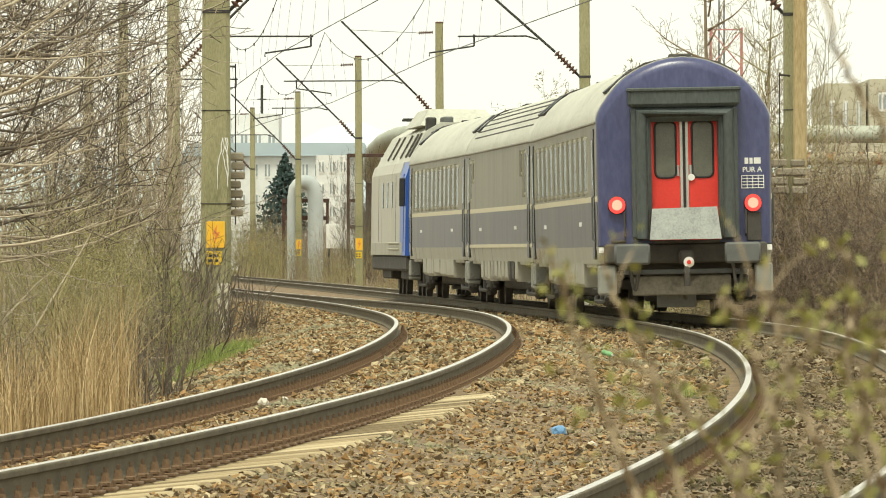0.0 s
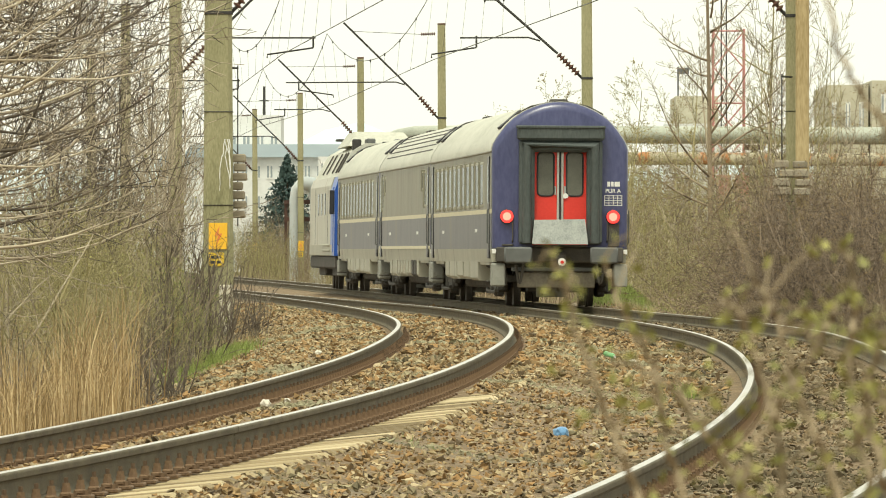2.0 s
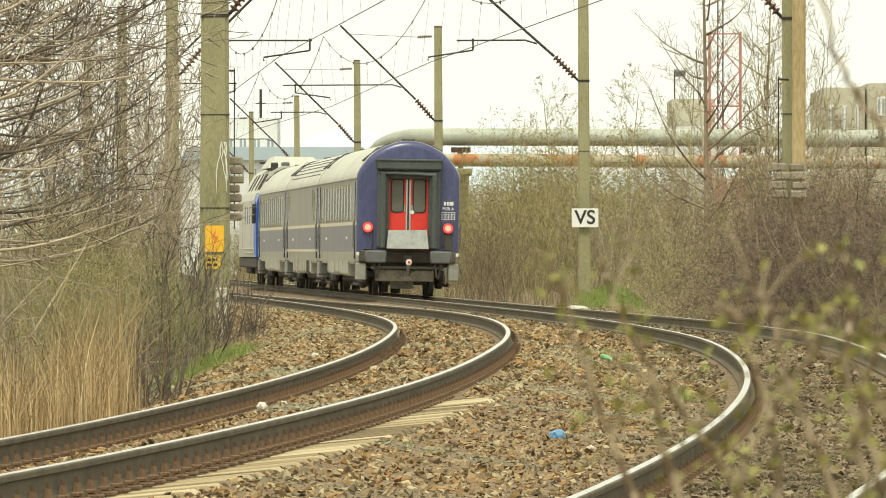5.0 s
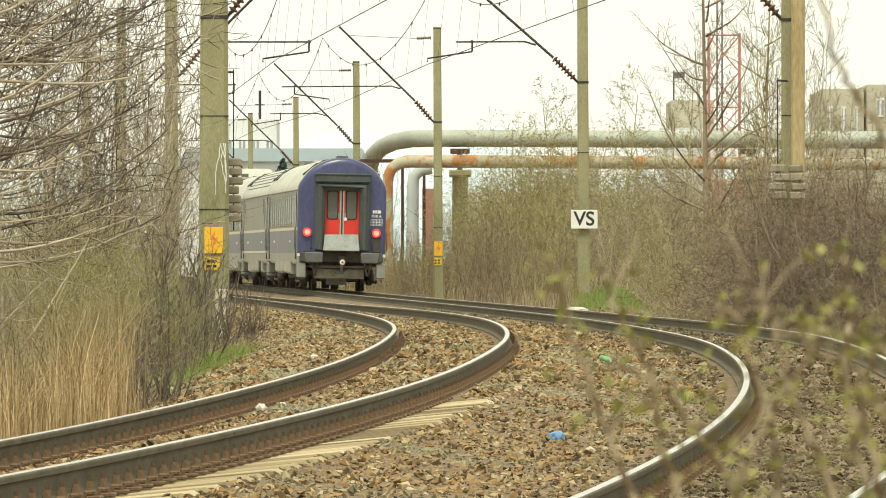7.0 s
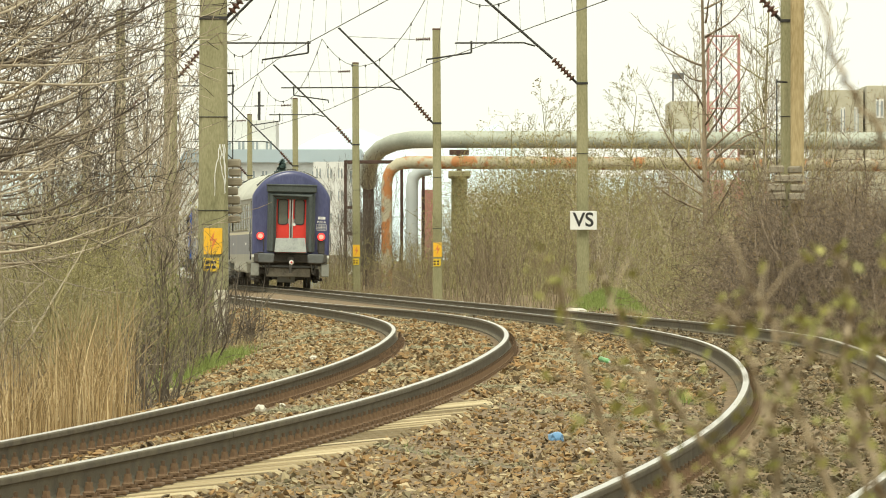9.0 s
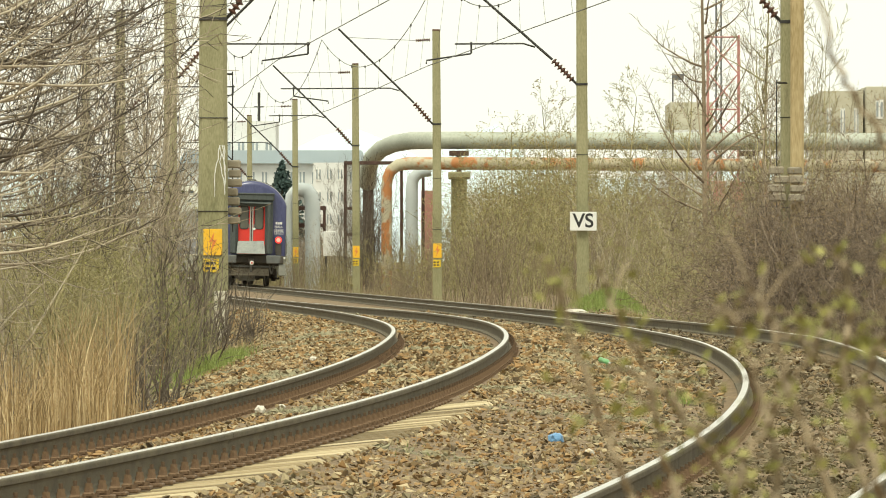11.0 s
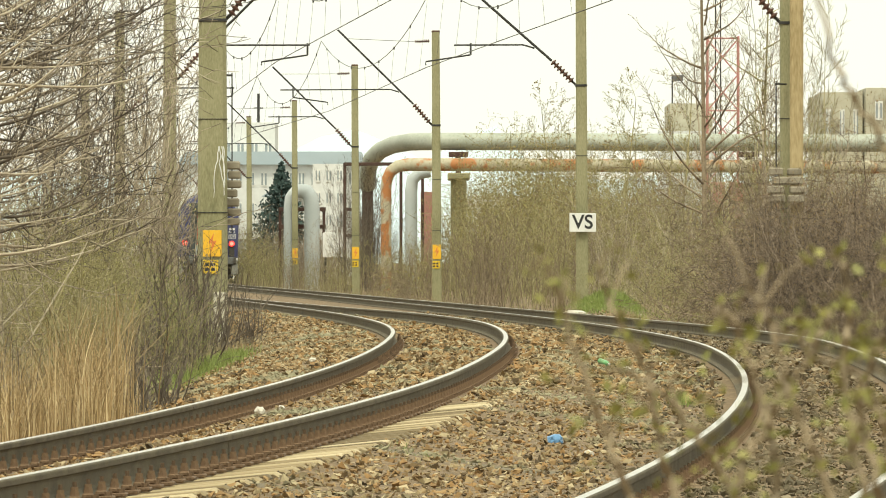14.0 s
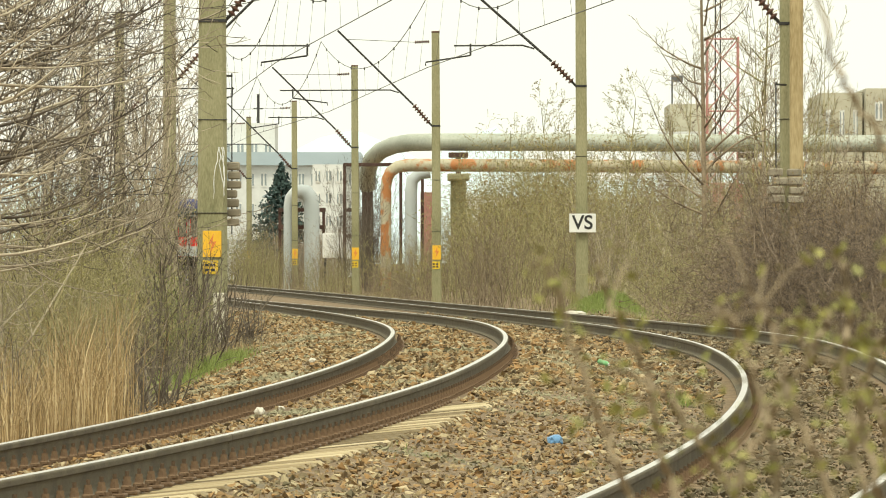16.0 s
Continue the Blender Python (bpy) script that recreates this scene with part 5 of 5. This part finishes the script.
    for x, y, s in ((6.5, 177, 1.35), (7.3, 178, 1.55), (8.2, 176, 1.6), (6.3, 179, 1.1), (9.0, 178, 1.7), (6.9, 173, 1.0), (7.8, 171, 1.1), (8.8, 170, 1.3), (6.7, 186, 1.2), (9.6, 184, 1.8), (8.0, 190, 1.7), (7.0, 196, 1.6), (7.4, 203, 1.5), (7.5, 168, .9)):
        plant("dense", k, x, y, s, "brown", "tan" if k % 2 else "", "dense red-brown bare shrub round the pole foot", rng.uniform(0, 360), .03, .4)
        k += 1
    for x, y, s in ((6.5, 174, .9), (6.7, 175, 1.15), (7.3, 174, 1.2), (7.9, 175, 1.25), (6.4, 178, 1.2), (7.0, 177, 1.3), (8.4, 177, 1.4)):
        plant("bramble", k, x, y, s, "brown", "tan" if k % 3 == 0 else "", "dark tangled red-brown bramble beside the line", rng.uniform(0, 360), .03, .35)
        k += 1
    for x, y, s in ((5.6, 300, .85), (7.0, 306, .95), (8.3, 298, .9), (9.8, 304, 1.0), (11.2, 300, 1.0), (12.6, 306, 1.05), (14.0, 300, 1.0), (6.4, 318, .9), (9.0, 320, 1.0), (11.8, 322, 1.0)):
        plant("bigbush", k, x, y, s, "pale" if k % 2 else "olive", ("", "tan", "yellow")[k % 3], "tall bare spring bush in the thicket", rng.uniform(0, 360), .05, .6)
        k += 1
    for x, y in ((5.4, 262), (6.6, 258), (4.6, 270), (7.8, 266), (3.2, 276), (6.0, 282), (2.2, 292), (4.4, 296), (9.2, 272), (8.4, 290), (1.6, 284)):
        plant("upright", k, x, y, rng.uniform(.6, 1.1), ("olive", "russet", "pale")[k % 3], "yellow" if k % 3 == 0 else "", "olive bare shrub behind the sign pole", rng.uniform(0, 360), .04, .4)
        k += 1
    # shrubs in front of the pipes
    for y in range(300, 430, 10):
        for d in (3.6, 5.6):
            x = line_x(y) + GAP + d + rng.uniform(-.8, .8)
            if any(abs(x - px) < .8 and -14 < py - y < 30 for px, py in RIGHT_POLES):
                x += 1.4
            h = rng.uniform(.6, 1.05) * (.95 if y < 335 else .72) * (1.0 if d < 5 else 1.12)
            plant("upright" if k % 4 else "dense", k, x, y + rng.uniform(-3, 3), h, "russet" if k % 3 else "olive", "yellow" if k % 3 == 0 else "", "red-brown upright brush before the pipes", rng.uniform(0, 360), .045, .5)
            k += 1
    for x, y, s in ((1.9, 352, .92), (2.9, 346, 1.08), (3.9, 350, 1.15), (4.8, 356, 1.12), (2.4, 362, .9), (5.6, 346, 1.0), (3.4, 338, .9), (1.5, 360, .8), (2.2, 368, .95), (3.2, 370, 1.1), (4.2, 366, 1.1), (5.2, 368, 1.1), (6.4, 362, 1.0), (4.6, 340, .9)):
        plant("bigbush", k, x, y, s, "olive", "yellow" if k % 3 else "tan", "large round bush with yellow-green buds", rng.uniform(0, 360), .055, .55)
        k += 1
    for x, y, s in ((1.3, 418, .9), (2.3, 422, 1.1), (3.4, 416, 1.25), (4.5, 422, 1.35), (5.6, 416, 1.3), (6.8, 422, 1.3), (8.0, 416, 1.25), (9.3, 422, 1.3), (10.6, 416, 1.25), (12.0, 422, 1.2), (13.5, 416, 1.2), (15.0, 422, 1.2), (17.0, 418, 1.2),
                    (2.3, 372, .95), (3.2, 376, 1.15), (4.1, 374, 1.3), (5.0, 378, 1.3), (5.9, 374, 1.2), (2.8, 358, 1.0), (3.7, 362, 1.2), (4.6, 360, 1.25), (3.0, 392, 1.1), (4.0, 396, 1.3), (6.8, 388, 1.2), (7.8, 394, 1.2)):
        plant("bigbush", k, x, y, s, "olive" if k % 3 else "russet", ("yellow", "tan")[k % 2], "olive-brown bush with small buds before the pipes", rng.uniform(0, 360), .06, .8)
        k += 1
    for x, y, s in ((5.3, 312, .85), (6.1, 318, .95), (6.9, 312, 1.05), (7.7, 320, 1.05), (8.5, 314, 1.0), (9.3, 322, 1.0), (10.2, 316, 1.0)):
        plant("bigbush", k, x, y, s, "russet" if k % 2 else "olive", "", "bare brown bush in the thicket", rng.uniform(0, 360))
        k += 1
    for x, y, s in ((2.7, 368, 1.75), (3.5, 372, 2.1), (4.4, 368, 2.3), (5.2, 374, 2.3), (4.8, 384, 2.4), (6.0, 372, 2.0), (7.0, 380, 1.9), (8.6, 376, 1.8), (10.4, 380, 1.8)):
        plant("bramble", k, x, y, s, "olive", "yellow" if k % 3 else "tan", "broad rounded bush with yellow-green buds", rng.uniform(0, 360), .03, .5)
        k += 1
    for x, y, s in ((1.6, 352, 1.9), (4.4, 350, 2.1), (6.6, 352, 1.8), (7.8, 344, 1.7), (9.4, 350, 1.8), (12.5, 350, 1.8)):
        plant("dense", k, x, y, s, "olive", "yellow" if k % 3 else "tan", "large round shrub with yellow-green buds", rng.uniform(0, 360), .05, .5)
        k += 1
    for y in range(440, 520, 9):
        for d in (3.2, 5.5):
            x = line_x(y) + GAP + d + rng.uniform(-.8, .8)
            plant("upright", k, x, y, rng.uniform(.8, 1.15), "olive" if k % 2 else "pale", "olive" if k % 2 else "", "olive-grey thicket beside the far track", rng.uniform(0, 360), .05, .4)
            k += 1
    for x, y in ((-3.6, 425), (-4.4, 436), (-3.0, 440), (-3.3, 428), (-3.75, 432), (-4.1, 446), (-2.2, 446), (-3.4, 436), (-3.8, 442), (-3.15, 448), (-3.5, 452), (-2.8, 452)):
        plant("slender", k, x, y, .75, "dark", "", "dark bare sapling below the pipes", rng.uniform(0, 360), name="tree")
        k += 1
    # bare trees against the sky
    for x, y, s, kind, b in ((7.95, 292, 1.0, "tall", "russet"), (7.2, 330, 1.15, "tree", "olive"), (8.4, 345, 1.2, "tree", "olive"), (10.4, 312, .8, "tall", "olive"), (6.2, 335, 1.15, "tree", "olive"), (9.3, 330, 1.3, "tree", "pale"), (2.6, 400, 1.2, "tree", "olive"), (4.4, 402, 1.25, "tree", "olive"),
                             (12.2, 350, 1.6, "slender", "olive"), (10.6, 300, 1.35, "slender", "pale"), (13.4, 360, 1.5, "slender", "olive"), (11.2, 322, 1.3, "tree", "pale"), (15.4, 372, 1.3, "slender", "pale"), (7.3, 372, 1.25, "tree", "olive")):
        plant(kind, k, x, y, s, b, "", "leafless tree with fine upright branches", rng.uniform(0, 360), name="tree")
        k += 1
    for x, y, s in ((4.7, 398, 1.15), (5.6, 404, 1.2), (6.5, 398, 1.1), (7.4, 406, 1.25), (8.3, 400, 1.15), (3.7, 408, 1.05), (9.2, 404, 1.1), (10.6, 400, 1.1)):
        plant("tree", k, x, y, s, "olive", "tan" if k % 2 else "yellow", "small tree in bud behind the thicket", rng.uniform(0, 360), .06, .5, name="tree")
        k += 1
    for x, y, s in ((-9.6, 486, .85), (-8.9, 490, .95), (-8.1, 488, .9), (-7.3, 492, .95), (-6.2, 488, .9), (-5.5, 494, .9), (-9.2, 500, .95)):
        plant("bigbush", k, x, y, s, "brown" if k % 2 else "dark", "tan" if k % 3 == 0 else "", "brown bare bush behind the bent pipe", rng.uniform(0, 360), .05, .4)
        k += 1
    for x, y, s in ((-8.8, 452, .6), (-8.0, 455, .65), (-7.2, 458, .6), (-6.3, 450, .55), (-5.4, 446, .6), (-4.6, 440, .6), (-9.4, 462, .7)):
        plant("upright", k, x, y, s, "olive" if k % 2 else "brown", "olive", "low brown thicket below the pipes", rng.uniform(0, 360), .06, .5)
        k += 1
    for x, y, s in ((-2.9, 412, .85), (-2.1, 408, .8), (-1.3, 414, .9), (-.5, 406, .85), (.3, 412, .95), (1.1, 404, .9), (-1.7, 398, .75), (.7, 396, .85)):
        plant("upright", k, x, y, s, "olive" if k % 2 else "russet", "yellow" if k % 3 == 0 else "", "olive-grey upright brush below the pipes", rng.uniform(0, 360), .045, .5)
        k += 1
    # fir
    fir = thing("fir_tree", "dark green fir tree before the factory", "tree", at=pose(-10.1, 600, -.6))
    part("trunk", Shape().tube([(0, 0, 0), (0, 0, 7.6)], [.16, .02], 8), BARK["dark"], fir)
    pts, sz = [], []
    for i in range(4200):
        f = rng.random() ** .7
        z, a = 1.0 + 6.8 * (1 - f), rng.uniform(0, 6.283)
        reach = (.06 + 4.8 * f) * (.7 + .2 * math.cos(a * 7 + z * 3) + .1 * math.cos(z * 9)) * rng.uniform(.3, 1)
        pts.append((reach * math.cos(a), reach * math.sin(a), z - .25 * reach))
        sz.append(rng.uniform(.18, .36))
    share("crown", leaf_mesh("crown", pts, sz, BUDS["fir"], 5, -.5), Matrix.Identity(4), fir)


def blades(name, label, material, spots, height, width, lean, seed):
    """spots: rows of x, y, half sizes, count."""
    g = np.random.default_rng(seed)
    roots, hs = [], []
    for x, y, rx, ry, n, hf in spots:
        for _ in range(n):
            px, py = x + g.normal(0, rx * .55), y + g.normal(0, ry * .55)
            roots.append((px, py, ground_z(px, py) - .03))
            hs.append(height * hf * g.uniform(.45, 1.15))
    me = blade_mesh(name, roots, hs, g.uniform(.6, 1.2, len(hs)) * width, lean, material, seed)
    tagged(new(name, me), label, "grass", kind="stuff")


def build_grass():
    reeds = []
    g = random.Random(3)
    for y in range(77, 98, 2):
        for d in (.0355, .0385, .042, .0455):
            reeds.append((-d * y + g.uniform(-.12, .12), y, .2, 1.2, g.randint(8, 80), g.choice((.4, .55, .7, .8, 1.05))))
    for y in range(94, 125, 3):
        reeds.append((-.041 * y + g.uniform(-.5, .3), y, .5, 2, 60, .8))
    blades("dry_reeds", "tall dry straw-coloured reeds beside the track", REED, reeds, 1.2, .0055, .3, 1)
    green = [(-3.55, 138, .4, 5, 2200, 1.3), (-3.35, 146, .35, 5, 1800, 1.2), (-4.0, 143, .4, 5, 1500, 1.5), (-3.5, 128, .4, 5, 600, 1.0), (-3.4, 118, .3, 4, 400, .8), (2.13, 87, .09, .9, 160, .9), (2.2, 90, .1, 1.0, 60, .6),
             (3.9, 222, .6, 6, 4200, 1.1), (3.4, 218, .35, 4, 1500, .8), (3.3, 228, .4, 6, 1200, .9), (7.2, 172, .9, 9, 2200, 1.5), (6.4, 160, .5, 6, 900, .9), (-.2, 62, .1, 1, 40, .4), (5.2, 236, .8, 6, 900, .8)]
    blades("green_grass", "patches of fresh green grass by the line", GRASS, green, .2, .006, .35, 2)
    dead = []
    for y in [q for q in range(150, 330, 4) if not 200 < q < 236]:
        dead.append((line_x(y) + GAP + 3.2 + g.uniform(-.5, .7), y, .7, 3, 130, g.uniform(.5, 1.2)))
    for y in range(152, 200, 4):
        dead.append((line_x(y) - 3.0 + g.uniform(-.5, .3), y, .5, 3, 90, g.uniform(.4, .9)))
    for y in range(330, 480, 6):
        dead.append((line_x(y) + GAP + 3.0 + g.uniform(-.5, .7), y, .7, 4, 100, 1.3))
    blades("dead_grass", "dead grey-brown grass along the line", DEADGRASS, dead, .45, .006, .4, 4)


build_plants()
build_grass()


# ---- budding sapling close to the camera ----
FORE_BARK = mat("brown sapling bark", [(.15, .115, .065), (.26, .2, .12), (.36, .28, .18)], 20, .8, fine=120)
FORE_LEAF = mat("young yellow green leaves", [(.13, .135, .028), (.22, .21, .045), (.32, .295, .085)], 15, .6, vary="island", amount=.5)


def sapling():
    s = thing("sapling", "thin budding sapling with young yellow-green leaves close by", "sapling")
    rng = random.Random(8)
    stems = [  # x and z way-points of the stems
        [(.34, -.5), (.245, .62), (.222, .8), (.18, .9), (.135, 1.03), (.11, 1.11)],
        [(.40, -.5), (.30, .72), (.262, .86), (.24, .96), (.20, 1.03), (.175, 1.1)],
        [(.46, -.5), (.40, .72), (.372, .84), (.355, .95), (.33, 1.02), (.30, 1.05)],
        [(.54, -.5), (.47, .72), (.44, .84), (.40, .93), (.375, 1.02), (.345, 1.08)],
        [(.60, -.5), (.52, .74), (.50, .86), (.485, .97), (.49, 1.06), (.47, 1.12)],
        [(.74, -.5), (.66, .85), (.58, 1.06), (.507, 1.186), (.46, 1.26), (.425, 1.316), (.4, 1.45)],
        [(.30, -.5), (.33, .76), (.35, .86), (.39, .93), (.43, .98), (.46, 1.05)],
        [(.50, -.5), (.50, .78), (.47, .88), (.46, .95), (.50, 1.03), (.53, 1.1)],
        [(.38, -.5), (.36, .80), (.31, .88), (.27, .93), (.23, .955), (.2, .965)],
        [(.62, -.5), (.57, .78), (.53, .9), (.50, .955), (.45, .98), (.41, 1.0)],
    ]
    place, size = [], []
    for j, st in enumerate(stems):
        yy = 5.5 + rng.uniform(-.35, .35)
        pts = []
        for i, (a, b) in enumerate(zip(st[:-1], st[1:])):
            for k in range(6):
                f = k / 6
                pts.append(Vector(((a[0] * (1 - f) + b[0] * f) * .5 + rng.gauss(0, .0015), yy + rng.gauss(0, .008), EYE + (a[1] * (1 - f) + b[1] * f - EYE) * .5 + rng.gauss(0, .0015))))
        n = len(pts)
        pts[0].z = ground_z(pts[0].x, yy) - .05
        part("stem", Shape().tube(pts, [.003 - .002 * i / n for i in range(n)], 6), FORE_BARK, s, "", True)
        for i in range(6, n):
            if rng.random() < .85 and pts[i].z < EYE + .02:
                q = pts[i] + Vector((rng.gauss(0, .012), rng.gauss(0, .016), rng.gauss(.003, .011)))
                part("side_twig", Shape().tube([pts[i], (pts[i] + q) / 2 + Vector((0, 0, .004)), q], [.0011, .0009, .0006], 4), FORE_BARK, s)
                for _ in range(rng.randint(2, 5)):
                    place.append(q + Vector((rng.gauss(0, .004), rng.gauss(0, .007), rng.gauss(0, .005))))
                    size.append(rng.uniform(.004, .011))
    tagged(share("foliage", leaf_mesh("foliage", place, size, FORE_LEAF, 12), Matrix.Identity(4), s), kind="stuff")


sapling()


# ---- ballast stones ----
STONES = mat("crushed stone", [(.05, .036, .018), (.15, .097, .042), (.33, .195, .078), (.28, .22, .12), (.48, .385, .235)], 1.5, .9, fine=30, bump=.3, vary="island", amount=.72, stain=(.2, .54, (.27, .25, .155)))

OILED = mat("oil-stained crushed stone", [(.035, .026, .014), (.095, .066, .034), (.2, .135, .065), (.19, .155, .095), (.36, .3, .2)], 1.5, .9, fine=30, bump=.3, vary="island", amount=.72, stain=(.25, .5, (.1, .08, .045)))


def ballast():
    g = np.random.default_rng(5)
    n = 150000
    y = 42 + 190 * g.random(n) ** 2.1
    off = g.uniform(-3.3, 7.3, n)
    xs = np.interp(y, LINE_Y, _x)
    keep = []
    for i in range(n):
        o = off[i]
        bare = min(abs(o + .75), abs(o - .75), abs(o - GAP + .75), abs(o - GAP - .75))
        if bare < .19:
            continue
        if .9 < o < 1.22 + .24 * noise.noise((y[i] * .6, o * 3, 0)) - max(0, y[i] - 72) * .03 and g.random() < .9:
            continue
        keep.append(i)
    keep = np.array(keep)
    n = len(keep)
    y, off, xs = y[keep], off[keep], xs[keep]
    size = (.0085 + .019 * g.random(n) ** 1.6) * np.where(y > 90, 1.5, 1.0)
    z = np.array([ground_z(xs[i] + off[i], y[i]) for i in range(n)]) + size * g.uniform(-.1, .75, n)
    corner = np.array([(1.3, 0, 0), (0, 1.3, 0), (-1.3, 0, 0), (0, -1.3, 0), (0, 0, 1.2), (0, 0, -1.2)])
    v = corner[None] * g.uniform(.6, 1.1, (n, 6, 1)) + g.normal(0, .38, (n, 6, 3))
    v *= g.uniform(.45, 1.35, (n, 1, 3)) * size[:, None, None]
    # random turn
    q = g.normal(size=(n, 4))
    q /= np.linalg.norm(q, axis=1)[:, None]
    w, a, b, c = q.T
    rot = np.stack([1 - 2 * (b * b + c * c), 2 * (a * b - c * w), 2 * (a * c + b * w), 2 * (a * b + c * w), 1 - 2 * (a * a + c * c), 2 * (b * c - a * w),
                    2 * (a * c - b * w), 2 * (b * c + a * w), 1 - 2 * (a * a + b * b)], 1).reshape(n, 3, 3)
    v = np.einsum("nij,nkj->nki", rot, v) + np.stack([xs + off, y, z], 1)[:, None]
    v[:, :, 2] -= (v[:, :, 2] - z[:, None]) * .25
    one = np.array([(0, 1, 4), (1, 2, 4), (2, 3, 4), (3, 0, 4), (1, 0, 5), (2, 1, 5), (3, 2, 5), (0, 3, 5)])
    oiled = np.abs(off - GAP - .3) < 1.5 + g.normal(0, .25, n)
    for name, pick, m, label in (("ballast_stones", ~oiled, STONES, "loose brown and grey crushed ballast stones"),
                                 ("oiled_ballast", oiled, OILED, "darker oil-stained ballast stones of the outer track")):
        c = int(pick.sum())
        f = (one[None] + (np.arange(c) * 6)[:, None, None]).reshape(-1, 3)
        me = raw_mesh(name, v[pick].reshape(-1, 3), f, m)
        me.polygons.foreach_set("use_smooth", np.zeros(len(f), dtype=bool))
        tagged(new(name, me), label, "gravel", kind="stuff")


ballast()


# ---- litter ----
BLUE = mat("blue plastic", [(.08, .2, .38), (.16, .32, .52)], 12, .35)
GREEN = mat("green plastic", [(.08, .28, .1), (.24, .48, .22)], 12, .3)
PALE = mat("pale stone", [(.5, .46, .38), (.66, .62, .53)], 8, .9, bump=.4)


def lump(name, label, category, x, y, rx, ry, rz, material, seed, lift=0.0):
    bm = bmesh.new()
    bmesh.ops.create_icosphere(bm, subdivisions=2, radius=1)
    for vert in bm.verts:
        k = 1 + .35 * noise.noise(vert.co * 1.7 + Vector((seed, 0, 0)))
        vert.co = Vector((vert.co.x * rx * k, vert.co.y * ry * k, vert.co.z * rz * k))
    me = bpy.data.meshes.new(name)
    bm.to_mesh(me)
    bm.free()
    me.materials.append(material)
    ob = new(name, me)
    ob.location = (x, y, ground_z(x, y) + rz * .6 + lift)
    return tagged(ob, label, category)


def bottle(x, y, material, label, turn, length=.24, r=.04):
    b = thing("plastic_bottle", label, "bottle", at=pose(x, y, ground_z(x, y) + .05, 0, 8, turn))
    part("bottle_body", Shape().tube([(-length / 2, 0, 0), (-length * .48, 0, 0), (-length * .1, 0, .004), (length * .2, 0, 0), (length * .36, 0, 0), (length * .42, 0, 0), (length / 2, 0, 0)], [r * .7, r, r * .82, r, r * .8, r * .38, r * .36], 12), material, b, "", True)
    part("cap", Shape().tube([(length * .5, 0, 0), (length * .56, 0, 0)], r * .42, 10), WHITE, b)


bottle(1.88, 112, GREEN, "crushed green plastic bottle on the ballast", -65, .24, .034)
lump("plastic_bag", "crumpled blue plastic bag on the ballast", "litter", .8, 69, .065, .07, .042, BLUE, 3)
lump("white_stone", "pale stone beside the rail", "stone", -1.47, 77, .042, .045, .038, PALE, 5, .02)
for sx, sy, sr in ((2.1, 110, .05), (.9, 122, .04), (3.3, 108, .045), (-.95, 62, .03), (1.0, 66, .035), (-1.6, 118, .05), (2.7, 118, .05), (-1.35, 80, .035)):
    lump("pale_stone", "pale loose stone on the ballast", "stone", sx, sy, sr, sr, sr * .7, PALE, sx)
lump("kerb_stone", "pale concrete block lying beside the outer rail", "stone", 2.95, 214, .28, .3, .1, PALE, 9, -.02)

# ---- sleepers and fastenings of the two tracks ----
build_track("track_left", 0.0, (0, 1), "ballasted inner track with timber sleepers and rusty fastenings", 1)
build_track("track_right", GAP, (2, 3), "ballasted outer track on which the train runs", 1)

motions()
